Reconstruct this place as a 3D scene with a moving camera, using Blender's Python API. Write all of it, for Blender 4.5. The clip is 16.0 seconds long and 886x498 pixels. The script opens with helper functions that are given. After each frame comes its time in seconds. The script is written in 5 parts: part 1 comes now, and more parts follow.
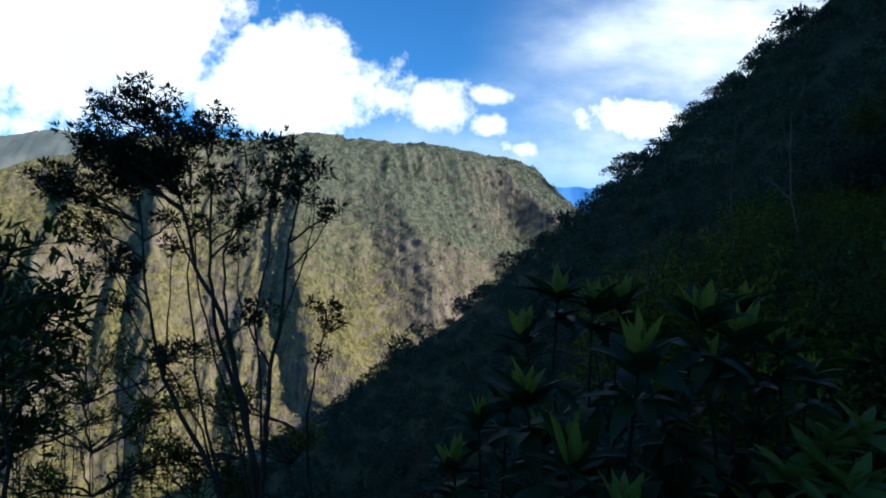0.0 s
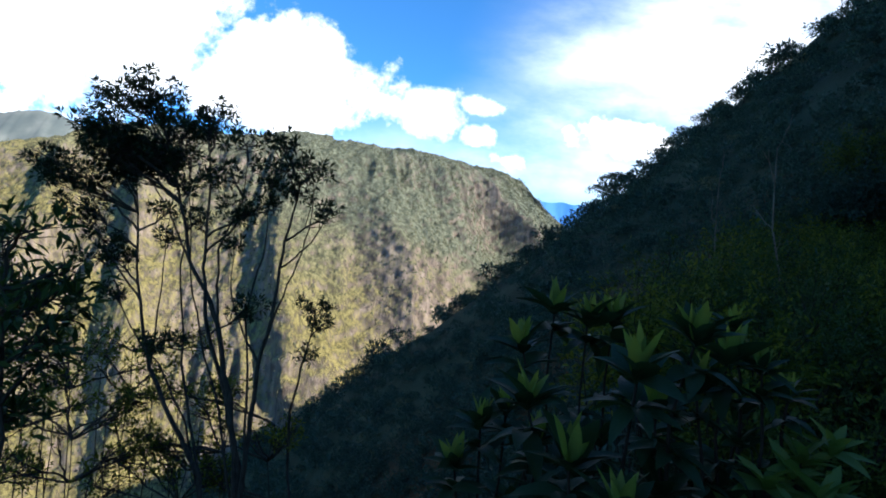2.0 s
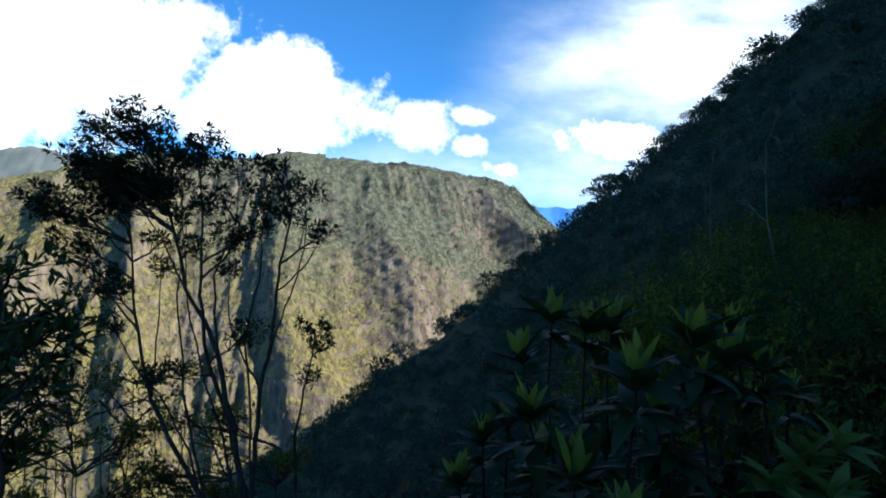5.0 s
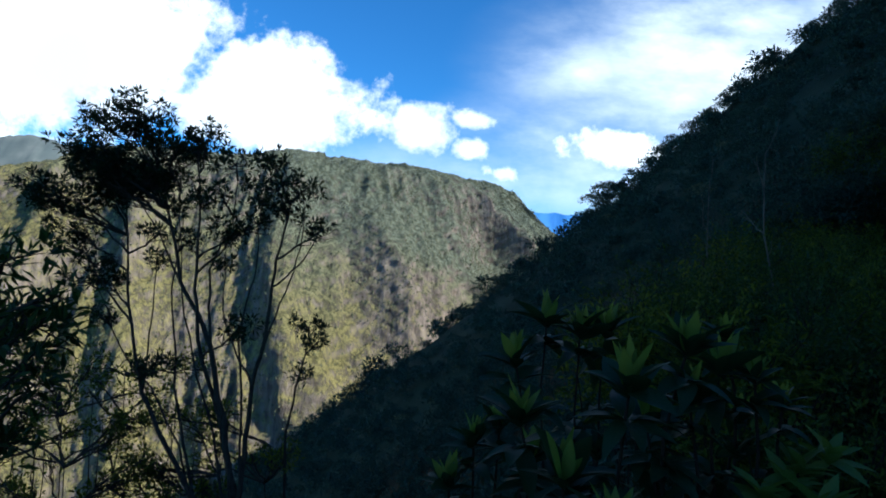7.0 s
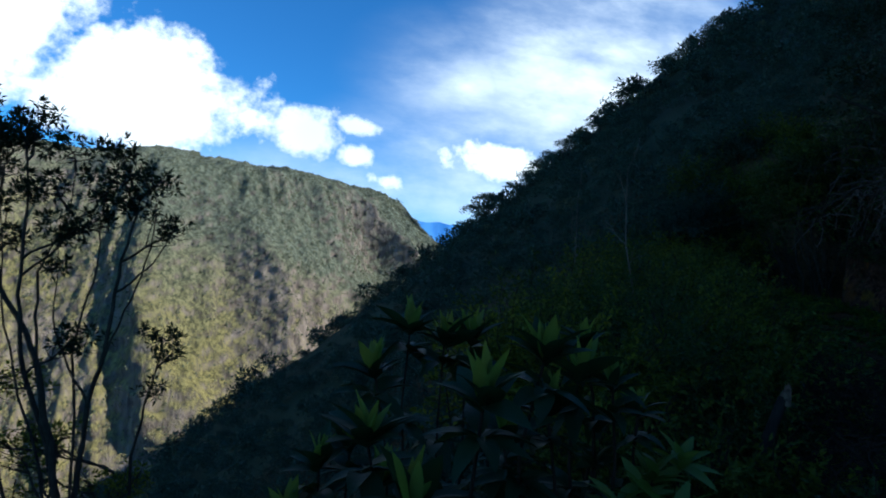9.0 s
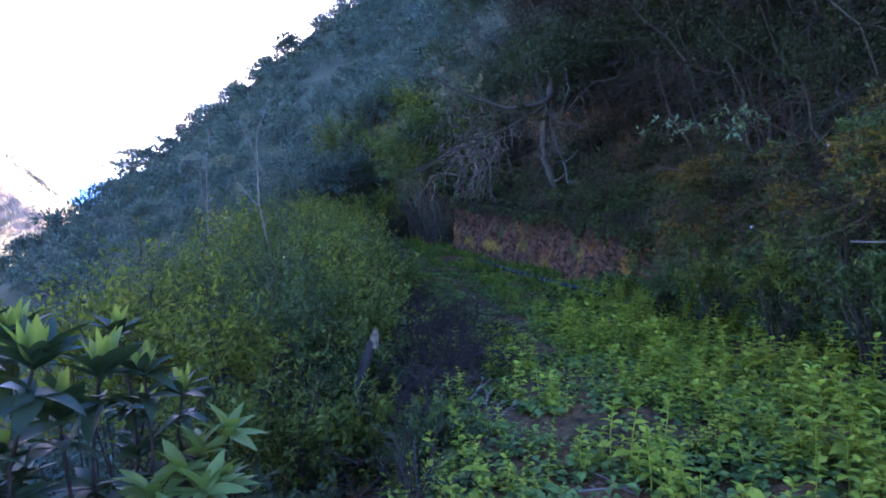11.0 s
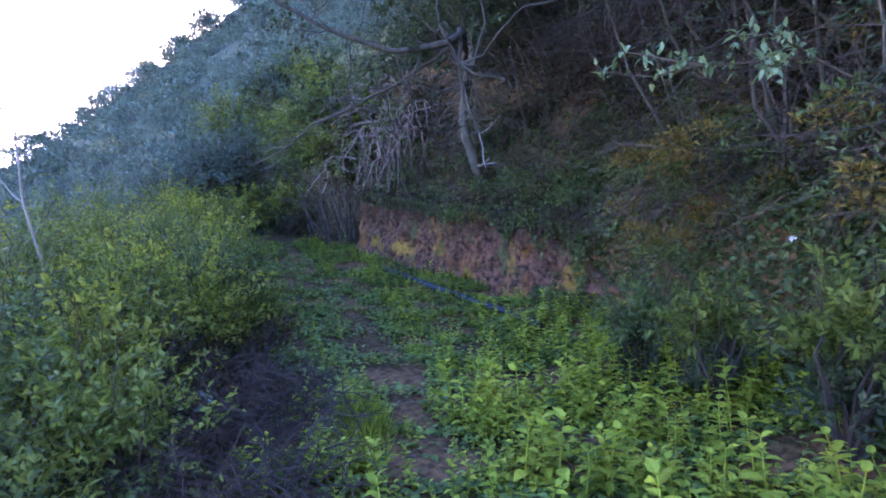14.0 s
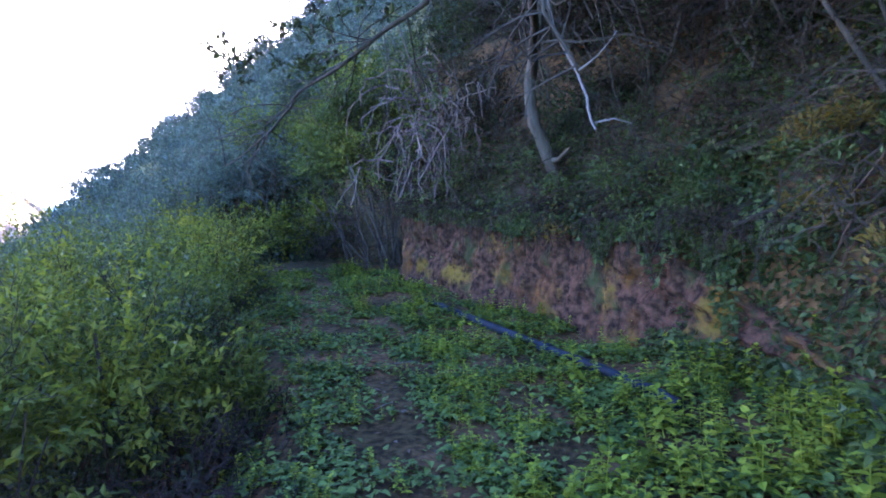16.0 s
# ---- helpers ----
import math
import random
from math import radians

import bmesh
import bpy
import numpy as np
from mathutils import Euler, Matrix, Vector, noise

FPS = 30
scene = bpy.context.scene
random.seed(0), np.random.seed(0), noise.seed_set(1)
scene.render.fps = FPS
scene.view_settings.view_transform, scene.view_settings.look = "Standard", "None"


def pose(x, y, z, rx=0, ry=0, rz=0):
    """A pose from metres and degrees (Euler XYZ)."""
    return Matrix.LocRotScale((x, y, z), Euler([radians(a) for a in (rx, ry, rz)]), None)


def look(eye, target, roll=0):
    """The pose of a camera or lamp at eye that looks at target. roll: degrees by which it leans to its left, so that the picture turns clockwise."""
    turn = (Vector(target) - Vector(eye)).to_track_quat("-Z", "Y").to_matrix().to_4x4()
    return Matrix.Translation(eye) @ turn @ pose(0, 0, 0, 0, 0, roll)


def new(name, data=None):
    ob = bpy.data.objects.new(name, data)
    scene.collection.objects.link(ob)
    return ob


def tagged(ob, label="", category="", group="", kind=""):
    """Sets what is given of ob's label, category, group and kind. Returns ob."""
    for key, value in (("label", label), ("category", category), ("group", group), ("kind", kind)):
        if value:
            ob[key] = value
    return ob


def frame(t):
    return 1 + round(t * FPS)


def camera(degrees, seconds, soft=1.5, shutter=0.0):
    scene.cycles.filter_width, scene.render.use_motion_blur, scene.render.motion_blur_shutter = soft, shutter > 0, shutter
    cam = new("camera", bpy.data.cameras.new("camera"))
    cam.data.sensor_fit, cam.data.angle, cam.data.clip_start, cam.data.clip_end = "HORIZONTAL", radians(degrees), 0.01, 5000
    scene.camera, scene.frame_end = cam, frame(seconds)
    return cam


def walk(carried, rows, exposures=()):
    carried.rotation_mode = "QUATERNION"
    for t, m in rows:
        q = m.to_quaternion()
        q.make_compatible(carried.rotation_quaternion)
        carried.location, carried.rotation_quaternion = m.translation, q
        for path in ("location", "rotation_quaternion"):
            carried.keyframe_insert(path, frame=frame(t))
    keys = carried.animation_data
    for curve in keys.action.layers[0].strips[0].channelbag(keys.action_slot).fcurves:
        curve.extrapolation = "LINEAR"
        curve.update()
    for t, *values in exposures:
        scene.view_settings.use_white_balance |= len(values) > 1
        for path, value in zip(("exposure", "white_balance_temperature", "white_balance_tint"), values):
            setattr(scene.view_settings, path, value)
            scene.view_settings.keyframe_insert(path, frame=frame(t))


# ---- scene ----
cam = camera(74.0, 16.0, 1.8, 0.15)
PATH = [
    (0, (2.28, 1.076, 1.337), (2.242, 3.076, 1.341), 1.3),
    (0.5, (2.309, 1.159, 1.309), (2.321, 3.158, 1.26), 3.5),
    (1, (2.24, 1.061, 1.317), (2.289, 3.06, 1.323), 2.3),
    (1.5, (2.135, 0.931, 1.308), (2.193, 2.93, 1.3), 3.8),
    (2, (2.126, 0.895, 1.33), (2.146, 2.895, 1.363), 4.8),
    (2.5, (2.135, 0.852, 1.348), (2.102, 2.851, 1.429), 5.0),
    (3, (2.136, 0.846, 1.352), (2.107, 2.845, 1.426), 3.7),
    (3.5, (2.143, 0.877, 1.351), (2.142, 2.876, 1.428), 2.8),
    (4, (2.146, 0.9, 1.352), (2.148, 2.899, 1.425), 1.8),
    (4.5, (2.159, 0.912, 1.354), (2.182, 2.911, 1.425), 1.2),
    (7, (2.162, 0.918, 1.346), (2.196, 2.916, 1.426), 3.2),
    (7.5, (2.16, 0.922, 1.342), (2.194, 2.92, 1.416), 3.4),
    (8, (2.161, 0.932, 1.341), (2.209, 2.93, 1.419), 3.9),
    (8.5, (2.232, 1.048, 1.336), (2.423, 3.036, 1.439), 3.8),
    (9, (2.333, 1.184, 1.327), (2.755, 3.134, 1.457), 3.6),
    (9.5, (2.438, 1.203, 1.324), (3.131, 3.075, 1.447), 1.6),
    (10, (2.582, 1.002, 1.29), (3.648, 2.69, 1.398), 1.0),
    (10.2, (2.62, 0.959, 1.298), (3.808, 2.564, 1.404), 2.1),
    (12.3, (3.672, 0.804, 1.654), (5.194, 2.101, 1.626), -3.8),
    (12.5, (3.879, 0.96, 1.613), (5.414, 2.243, 1.622), -3.2),
    (13, (4.471, 1.497, 1.641), (6.005, 2.781, 1.655), -2.6),
    (13.5, (5.073, 1.973, 1.68), (6.573, 3.295, 1.666), -2.4),
    (14, (5.621, 2.513, 1.713), (7.137, 3.817, 1.682), -1.7),
    (14.5, (6.085, 2.903, 1.716), (7.578, 4.234, 1.703), -3.8),
    (15, (6.608, 3.327, 1.763), (8.035, 4.729, 1.777), -4.2),
    (15.5, (7.079, 3.824, 1.793), (8.494, 5.237, 1.827), -2.8),
    (16, (7.66, 4.346, 1.796), (9.037, 5.795, 1.834), -3.5),
]
EXPOSURES = [(0.0, 0.45, 5800, 3), (0.5, 0.6, 5800, 4), (1.0, 1.05, 6050, 7), (2.2, 1.1, 6050, 7), (3.0, 0.95, 6000, 6), (4.5, 0.85, 5950, 5),
             (6.8, 0.55, 5500, 1), (9.2, 0.4, 5450, 1), (9.6, 1.05, 5850, 8), (10.2, 2.75, 6150, 30), (12.3, 4.75, 6600, 54), (13.4, 5.0, 6900, 56),
             (15.0, 5.05, 6900, 54), (16.0, 4.9, 6600, 48)]
walk(cam, [(t, look(eye, aim, roll)) for t, eye, aim, roll in PATH], EXPOSURES)

# ---- light ----
SUN_WAY = Vector((0.76, -0.40, 0.52)).normalized()
sun = new("sun", bpy.data.lights.new("sun", "SUN"))
sun.data.energy, sun.data.angle, sun.data.color = 5.0, radians(0.5), (1.0, 0.91, 0.74)
sun.matrix_world = look((0, 0, 300), Vector((0, 0, 300)) - SUN_WAY)

world = bpy.data.worlds.new("sky")
scene.world = world
world.use_nodes = True


class Nodes:
    """Short hand for building node trees."""

    def __init__(self, tree):
        self.tree = tree
        tree.nodes.clear()

    def add(self, kind, **settings):
        node = self.tree.nodes.new(kind)
        for key, value in settings.items():
            if key == "blend":
                node.blend_type = value
            elif key == "operation":
                node.operation = value
            elif key == "data_type":
                node.data_type = value
        return node

    def put(self, value, socket):
        if isinstance(value, bpy.types.NodeSocket):
            self.tree.links.new(value, socket)
        else:
            socket.default_value = value

    def math(self, operation, a, b=0.0, c=0.0, clamp=False):
        node = self.add("ShaderNodeMath", operation=operation)
        node.use_clamp = clamp
        for value, socket in zip((a, b, c), node.inputs):
            self.put(value, socket)
        return node.outputs[0]

    def vmath(self, operation, a, b=(0, 0, 0)):
        node = self.add("ShaderNodeVectorMath", operation=operation)
        self.put(a, node.inputs[0])
        self.put(b, node.inputs[1])
        return node.outputs[0]

    def mix(self, fac, a, b, blend="MIX"):
        node = self.add("ShaderNodeMix", data_type="RGBA", blend=blend)
        self.put(fac, node.inputs[0])
        self.put(a if isinstance(a, bpy.types.NodeSocket) else (*a, 1), node.inputs[6])
        self.put(b if isinstance(b, bpy.types.NodeSocket) else (*b, 1), node.inputs[7])
        return node.outputs[2]

    def noise(self, vector, scale, detail=4.0, rough=0.55):
        node = self.add("ShaderNodeTexNoise")
        self.put(vector, node.inputs["Vector"])
        node.inputs["Scale"].default_value = scale
        node.inputs["Detail"].default_value = detail
        node.inputs["Roughness"].default_value = rough
        return node

    def ramp(self, value, lo, hi):
        node = self.add("ShaderNodeMapRange")
        node.interpolation_type = "SMOOTHSTEP"
        self.put(value, node.inputs[0])
        node.inputs[1].default_value, node.inputs[2].default_value = lo, hi
        return node.outputs[0]


def build_sky():
    n = Nodes(world.node_tree)
    way = n.add("ShaderNodeTexCoord").outputs["Generated"]
    parts = n.add("ShaderNodeSeparateXYZ")
    n.put(way, parts.inputs[0])
    x, y, z = parts.outputs
    sky = n.add("ShaderNodeTexSky")
    sky.sky_type = "NISHITA"
    sky.sun_disc = False
    sky.sun_elevation = math.asin(SUN_WAY.z)
    sky.sun_rotation = math.atan2(SUN_WAY.x, SUN_WAY.y)
    sky.altitude, sky.air_density, sky.dust_density, sky.ozone_density = 900, 1.0, 0.4, 2.5
    deep = n.mix(1.0, sky.outputs[0], (0.66, 1.42, 2.05), "MULTIPLY")
    # clouds lie in a flat layer seen along the horizon
    depth = n.math("MAXIMUM", n.math("ABSOLUTE", y), 0.15)
    u, v = n.math("DIVIDE", x, depth), n.math("DIVIDE", z, depth)
    flat = n.add("ShaderNodeCombineXYZ")
    for value, socket in zip((u, v, n.math("SIGN", y)), flat.inputs):
        n.put(value, socket)
    wob = n.noise(flat.outputs[0], 9.0, 7.0, 0.6)
    puff = n.noise(flat.outputs[0], 34.0, 5.0, 0.6)
    wob2 = n.noise(flat.outputs[0], 2.2, 3.0)
    veil = n.noise(n.vmath("MULTIPLY", flat.outputs[0], (1.0, 2.2, 1.0)), 3.0, 6.0, 0.6)

    def bank(blobs):
        total = None
        for cu, cv, ru, rv, k in blobs:
            a = n.math("DIVIDE", n.math("SUBTRACT", u, cu), ru)
            b = n.math("DIVIDE", n.math("SUBTRACT", v, cv), rv)
            d = n.math("SQRT", n.math("ADD", n.math("MULTIPLY", a, a), n.math("MULTIPLY", b, b)))
            one = n.math("MULTIPLY", n.math("SUBTRACT", 1.25, d), k)
            total = one if total is None else n.math("MAXIMUM", total, one)
        return total

    heaps = bank(((-0.66, 0.36, 0.30, 0.17, 1.0), (-0.28, 0.265, 0.19, 0.08, 1.0), (-0.30, 0.33, 0.12, 0.06, 1.0),
                  (-0.03, 0.245, 0.055, 0.048, 0.9), (0.05, 0.265, 0.045, 0.016, 0.55), (0.06, 0.215, 0.04, 0.02, 0.55),
                  (0.115, 0.175, 0.038, 0.022, 0.55), (0.33, 0.225, 0.15, 0.04, 0.7)))
    wisps = bank(((0.36, 0.25, 0.34, 0.12, 1.0), (0.56, 0.40, 0.34, 0.26, 1.5), (0.42, 0.22, 0.26, 0.12, 1.4), (0.24, 0.36, 0.2, 0.14, 0.7), (0.1, 0.16, 0.5, 0.09, 0.6)))
    front = n.math("GREATER_THAN", y, 0.02)
    rest = n.math("SUBTRACT", n.math("MULTIPLY", n.ramp(wob2.outputs[0], 0.5, 0.8), 1.1), 0.35)
    cover = n.math("ADD", n.math("MULTIPLY", heaps, front), n.math("MULTIPLY", rest, n.math("SUBTRACT", 1.0, front)))
    rough = n.math("ADD", n.math("MULTIPLY", n.math("SUBTRACT", wob.outputs[0], 0.5), 1.5),
                   n.math("MULTIPLY", n.math("SUBTRACT", puff.outputs[0], 0.5), 0.7))
    mask = n.ramp(n.math("ADD", cover, rough), 0.10, 0.55)
    thin = n.math("MULTIPLY", n.math("MULTIPLY", n.ramp(wisps, 0.0, 1.1), front), n.math("ADD", 0.25, n.ramp(veil.outputs[0], 0.3, 0.75)))
    mask = n.math("MAXIMUM", mask, n.math("MULTIPLY", thin, 0.85))
    shade = n.mix(n.ramp(wob2.outputs[0], 0.3, 0.6), (13.0, 13.5, 14.3), (17.0, 17.0, 17.0))
    colour = n.mix(mask, deep, shade)
    back = n.add("ShaderNodeBackground")
    n.put(colour, back.inputs[0])
    back.inputs[1].default_value = 0.062
    out = n.add("ShaderNodeOutputWorld")
    n.put(back.outputs[0], out.inputs[0])


build_sky()


# ---- materials ----
def material(name):
    m = bpy.data.materials.new(name)
    m.use_nodes = True
    return m, Nodes(m.node_tree)


def finish(n, shader):
    out = n.add("ShaderNodeOutputMaterial")
    n.put(shader, out.inputs[0])


def bumped(n, height, strength, distance):
    node = n.add("ShaderNodeBump")
    n.put(height, node.inputs["Height"])
    node.inputs["Strength"].default_value = strength
    node.inputs["Distance"].default_value = distance
    return node.outputs[0]


def leaf_material(name, dark, light, gloss=0.45, through_light=0.35, patch=1.5, shine=0.12):
    """Leaves: each leaf has its own tone, patches of the plant lean one way, some light passes through."""
    m, n = material(name)
    geo = n.add("ShaderNodeNewGeometry")
    place = n.add("ShaderNodeTexCoord").outputs["Object"]
    tone = n.math("ADD", n.math("MULTIPLY", geo.outputs["Random Per Island"], 0.6),
                  n.math("MULTIPLY", n.noise(place, patch, 3.0).outputs[0], 0.7))
    colour = n.mix(n.ramp(tone, 0.25, 1.0), dark, light)
    vein = n.noise(place, 60.0, 2.0)
    colour = n.mix(n.math("MULTIPLY", vein.outputs[0], 0.25), colour, tuple(c * 0.6 for c in dark))
    bsdf = n.add("ShaderNodeBsdfPrincipled")
    n.put(colour, bsdf.inputs["Base Color"])
    bsdf.inputs["Roughness"].default_value = gloss
    bsdf.inputs["Specular IOR Level"].default_value = shine
    n.put(bumped(n, vein.outputs[0], 0.25, 0.01), bsdf.inputs["Normal"])
    trans = n.add("ShaderNodeBsdfTranslucent")
    n.put(n.mix(1.0, colour, (1.25, 1.3, 0.6), "MULTIPLY"), trans.inputs[0])
    both = n.add("ShaderNodeMixShader")
    both.inputs[0].default_value = through_light
    n.put(bsdf.outputs[0], both.inputs[1])
    n.put(trans.outputs[0], both.inputs[2])
    finish(n, both.outputs[0])
    return m


def bark_material(name, dark, light, rough=0.9):
    m, n = material(name)
    place = n.add("ShaderNodeTexCoord").outputs["Object"]
    streak = n.noise(n.vmath("MULTIPLY", place, (14, 14, 3)), 2.0, 5.0)
    blot = n.noise(place, 3.0, 3.0)
    tone = n.math("ADD", n.math("MULTIPLY", streak.outputs[0], 0.6), n.math("MULTIPLY", blot.outputs[0], 0.5))
    bsdf = n.add("ShaderNodeBsdfPrincipled")
    n.put(n.mix(n.ramp(tone, 0.3, 0.8), dark, light), bsdf.inputs["Base Color"])
    bsdf.inputs["Roughness"].default_value = rough
    bsdf.inputs["Specular IOR Level"].default_value = 0.5 if rough < 0.5 else 0.08
    n.put(bumped(n, streak.outputs[0], 0.6, 0.02), bsdf.inputs["Normal"])
    finish(n, bsdf.outputs[0])
    return m


def ground_material():
    m, n = material("ground_earth")
    place = n.add("ShaderNodeTexCoord").outputs["Object"]
    fine, mid, big = n.noise(place, 14.0, 6.0), n.noise(place, 1.3, 4.0), n.noise(place, 0.05, 4.0)
    earth = n.mix(n.ramp(fine.outputs[0], 0.3, 0.7), (0.045, 0.019, 0.008), (0.135, 0.062, 0.026))
    litter = n.mix(n.ramp(fine.outputs[0], 0.35, 0.65), (0.02, 0.011, 0.005), (0.06, 0.034, 0.013))
    near = n.mix(n.ramp(mid.outputs[0], 0.42, 0.6), earth, litter)
    far = n.mix(n.ramp(big.outputs[0], 0.35, 0.65), (0.012, 0.018, 0.010), (0.034, 0.042, 0.022))
    steps = n.add("ShaderNodeVectorMath", operation="LENGTH")
    n.put(place, steps.inputs[0])
    colour = n.mix(n.ramp(steps.outputs["Value"], 14.0, 40.0), near, far)
    bsdf = n.add("ShaderNodeBsdfPrincipled")
    n.put(colour, bsdf.inputs["Base Color"])
    bsdf.inputs["Roughness"].default_value = 0.95
    bsdf.inputs["Specular IOR Level"].default_value = 0.05
    n.put(bumped(n, fine.outputs[0], 0.7, 0.05), bsdf.inputs["Normal"])
    finish(n, bsdf.outputs[0])
    return m


def soil_material():
    m, n = material("bank_soil")
    place = n.add("ShaderNodeTexCoord").outputs["Object"]
    fine, mid, moss = n.noise(place, 11.0, 7.0), n.noise(n.vmath("MULTIPLY", place, (1, 1, 0.6)), 1.8, 5.0), n.noise(place, 1.1, 4.0)
    colour = n.mix(n.ramp(fine.outputs[0], 0.3, 0.72), (0.014, 0.006, 0.004), (0.100, 0.040, 0.022))
    colour = n.mix(n.ramp(mid.outputs[0], 0.54, 0.70), colour, (0.12, 0.042, 0.010))
    yellow = n.math("MULTIPLY", n.ramp(moss.outputs[0], 0.53, 0.63), n.ramp(fine.outputs[0], 0.3, 0.55))
    colour = n.mix(n.math("MULTIPLY", yellow, 0.8), colour, (0.15, 0.078, 0.010))
    green = n.math("MULTIPLY", n.ramp(n.noise(place, 2.3, 4.0).outputs[0], 0.56, 0.68), 0.75)
    colour = n.mix(green, colour, (0.03, 0.038, 0.012))
    bsdf = n.add("ShaderNodeBsdfPrincipled")
    n.put(colour, bsdf.inputs["Base Color"])
    bsdf.inputs["Roughness"].default_value = 0.93
    bsdf.inputs["Specular IOR Level"].default_value = 0.08
    n.put(bumped(n, fine.outputs[0], 1.0, 0.06), bsdf.inputs["Normal"])
    finish(n, bsdf.outputs[0])
    return m


def cliff_material():
    m, n = material("cliff_rock_and_scrub")
    place = n.add("ShaderNodeTexCoord").outputs["Object"]
    up = n.add("ShaderNodeSeparateXYZ")
    n.put(n.add("ShaderNodeNewGeometry").outputs["Normal"], up.inputs[0])
    drip = n.noise(n.vmath("MULTIPLY", place, (1, 1, 0.10)), 0.06, 7.0, 0.65)
    wide = n.noise(place, 0.006, 4.0)
    scrub = n.noise(n.vmath("MULTIPLY", place, (1, 1, 0.5)), 0.16, 6.0, 0.7)
    rock = n.mix(n.ramp(drip.outputs[0], 0.35, 0.68), (0.105, 0.084, 0.075), (0.310, 0.240, 0.200))
    green = n.mix(n.ramp(scrub.outputs[0], 0.35, 0.65), (0.060, 0.068, 0.048), (0.170, 0.172, 0.122))
    # dry grass takes over low and left; haze is coloured in towards upper right
    high = n.add("ShaderNodeSeparateXYZ")
    n.put(place, high.inputs[0])
    grass = n.mix(n.ramp(scrub.outputs[0], 0.35, 0.65), (0.072, 0.064, 0.028), (0.275, 0.228, 0.092))
    level = n.math("ADD", high.outputs[2], n.math("ADD", n.math("MULTIPLY", n.math("SUBTRACT", wide.outputs[0], 0.5), 300.0),
                                                  n.math("MULTIPLY", n.math("ADD", high.outputs[0], 150.0), 0.35)))
    bush = n.mix(n.ramp(level, 120.0, -120.0), green, grass)
    lean = n.math("ADD", n.math("MULTIPLY", up.outputs[2], 0.5),
                  n.math("ADD", n.math("MULTIPLY", scrub.outputs[0], 0.9), n.math("MULTIPLY", wide.outputs[0], 0.9)))
    colour = n.mix(n.ramp(lean, 0.82, 1.3), rock, bush)
    bsdf = n.add("ShaderNodeBsdfPrincipled")
    n.put(colour, bsdf.inputs["Base Color"])
    bsdf.inputs["Roughness"].default_value = 1.0
    bsdf.inputs["Specular IOR Level"].default_value = 0.1
    height = n.math("ADD", scrub.outputs[0], n.math("MULTIPLY", drip.outputs[0], 0.8))
    n.put(bumped(n, height, 0.8, 7.0), bsdf.inputs["Normal"])
    finish(n, bsdf.outputs[0])
    return m


def plain_material(name, dark, light, rough, scale=8.0):
    m, n = material(name)
    place = n.add("ShaderNodeTexCoord").outputs["Object"]
    grain = n.noise(place, scale, 5.0)
    bsdf = n.add("ShaderNodeBsdfPrincipled")
    n.put(n.mix(n.ramp(grain.outputs[0], 0.3, 0.7), dark, light), bsdf.inputs["Base Color"])
    bsdf.inputs["Roughness"].default_value = rough
    bsdf.inputs["Specular IOR Level"].default_value = 0.5 if rough < 0.5 else 0.08
    n.put(bumped(n, grain.outputs[0], 0.3, 0.02), bsdf.inputs["Normal"])
    finish(n, bsdf.outputs[0])
    return m


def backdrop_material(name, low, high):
    """A far ridge that glows blue, its haze put into the emission colour."""
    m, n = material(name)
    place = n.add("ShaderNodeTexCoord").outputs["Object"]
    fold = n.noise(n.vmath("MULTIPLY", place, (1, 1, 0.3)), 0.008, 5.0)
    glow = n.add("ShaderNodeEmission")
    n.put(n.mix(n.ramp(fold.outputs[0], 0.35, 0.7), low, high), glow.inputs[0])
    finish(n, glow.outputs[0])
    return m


GROUND, SOIL, CLIFF = ground_material(), soil_material(), cliff_material()
HILL_LEAF = leaf_material("hill_scrub_leaf", (0.017, 0.030, 0.023), (0.068, 0.096, 0.070), 0.55, 0.2, 0.25, 0.15)
HILL_PALE = leaf_material("pale_scrub_leaf", (0.060, 0.064, 0.040), (0.165, 0.155, 0.100), 0.6, 0.3)
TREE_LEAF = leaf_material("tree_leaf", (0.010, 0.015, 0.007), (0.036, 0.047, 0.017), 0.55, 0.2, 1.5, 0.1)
THICKET_LEAF = leaf_material("thicket_leaf", (0.034, 0.045, 0.010), (0.150, 0.150, 0.024), 0.5, 0.5, 1.5, 0.08)
BUSH_LEAF = leaf_material("bush_leaf", (0.024, 0.034, 0.008), (0.112, 0.125, 0.024), 0.5, 0.4, 1.5, 0.08)
NETTLE_LEAF = leaf_material("herb_leaf", (0.062, 0.086, 0.010), (0.250, 0.272, 0.030), 0.55, 0.4, 1.5, 0.06)
IVY_LEAF = leaf_material("creeper_leaf", (0.017, 0.031, 0.009), (0.068, 0.090, 0.025), 0.45, 0.3)
YELLOW_LEAF = leaf_material("yellowing_leaf", (0.055, 0.030, 0.008), (0.160, 0.098, 0.020), 0.5, 0.4)
BROAD_LEAF = leaf_material("broad_leaf", (0.010, 0.019, 0.008), (0.032, 0.052, 0.021), 0.5, 0.25, 1.5, 0.12)
YOUNG_LEAF = leaf_material("young_leaf", (0.085, 0.105, 0.020), (0.225, 0.245, 0.055), 0.45, 0.45)
COVER_LEAF = leaf_material("cover_leaf", (0.026, 0.050, 0.013), (0.105, 0.155, 0.036), 0.55, 0.3, 1.5, 0.06)
SPRIG_LEAF = leaf_material("sprig_leaf", (0.050, 0.075, 0.034), (0.130, 0.165, 0.080), 0.4, 0.3)
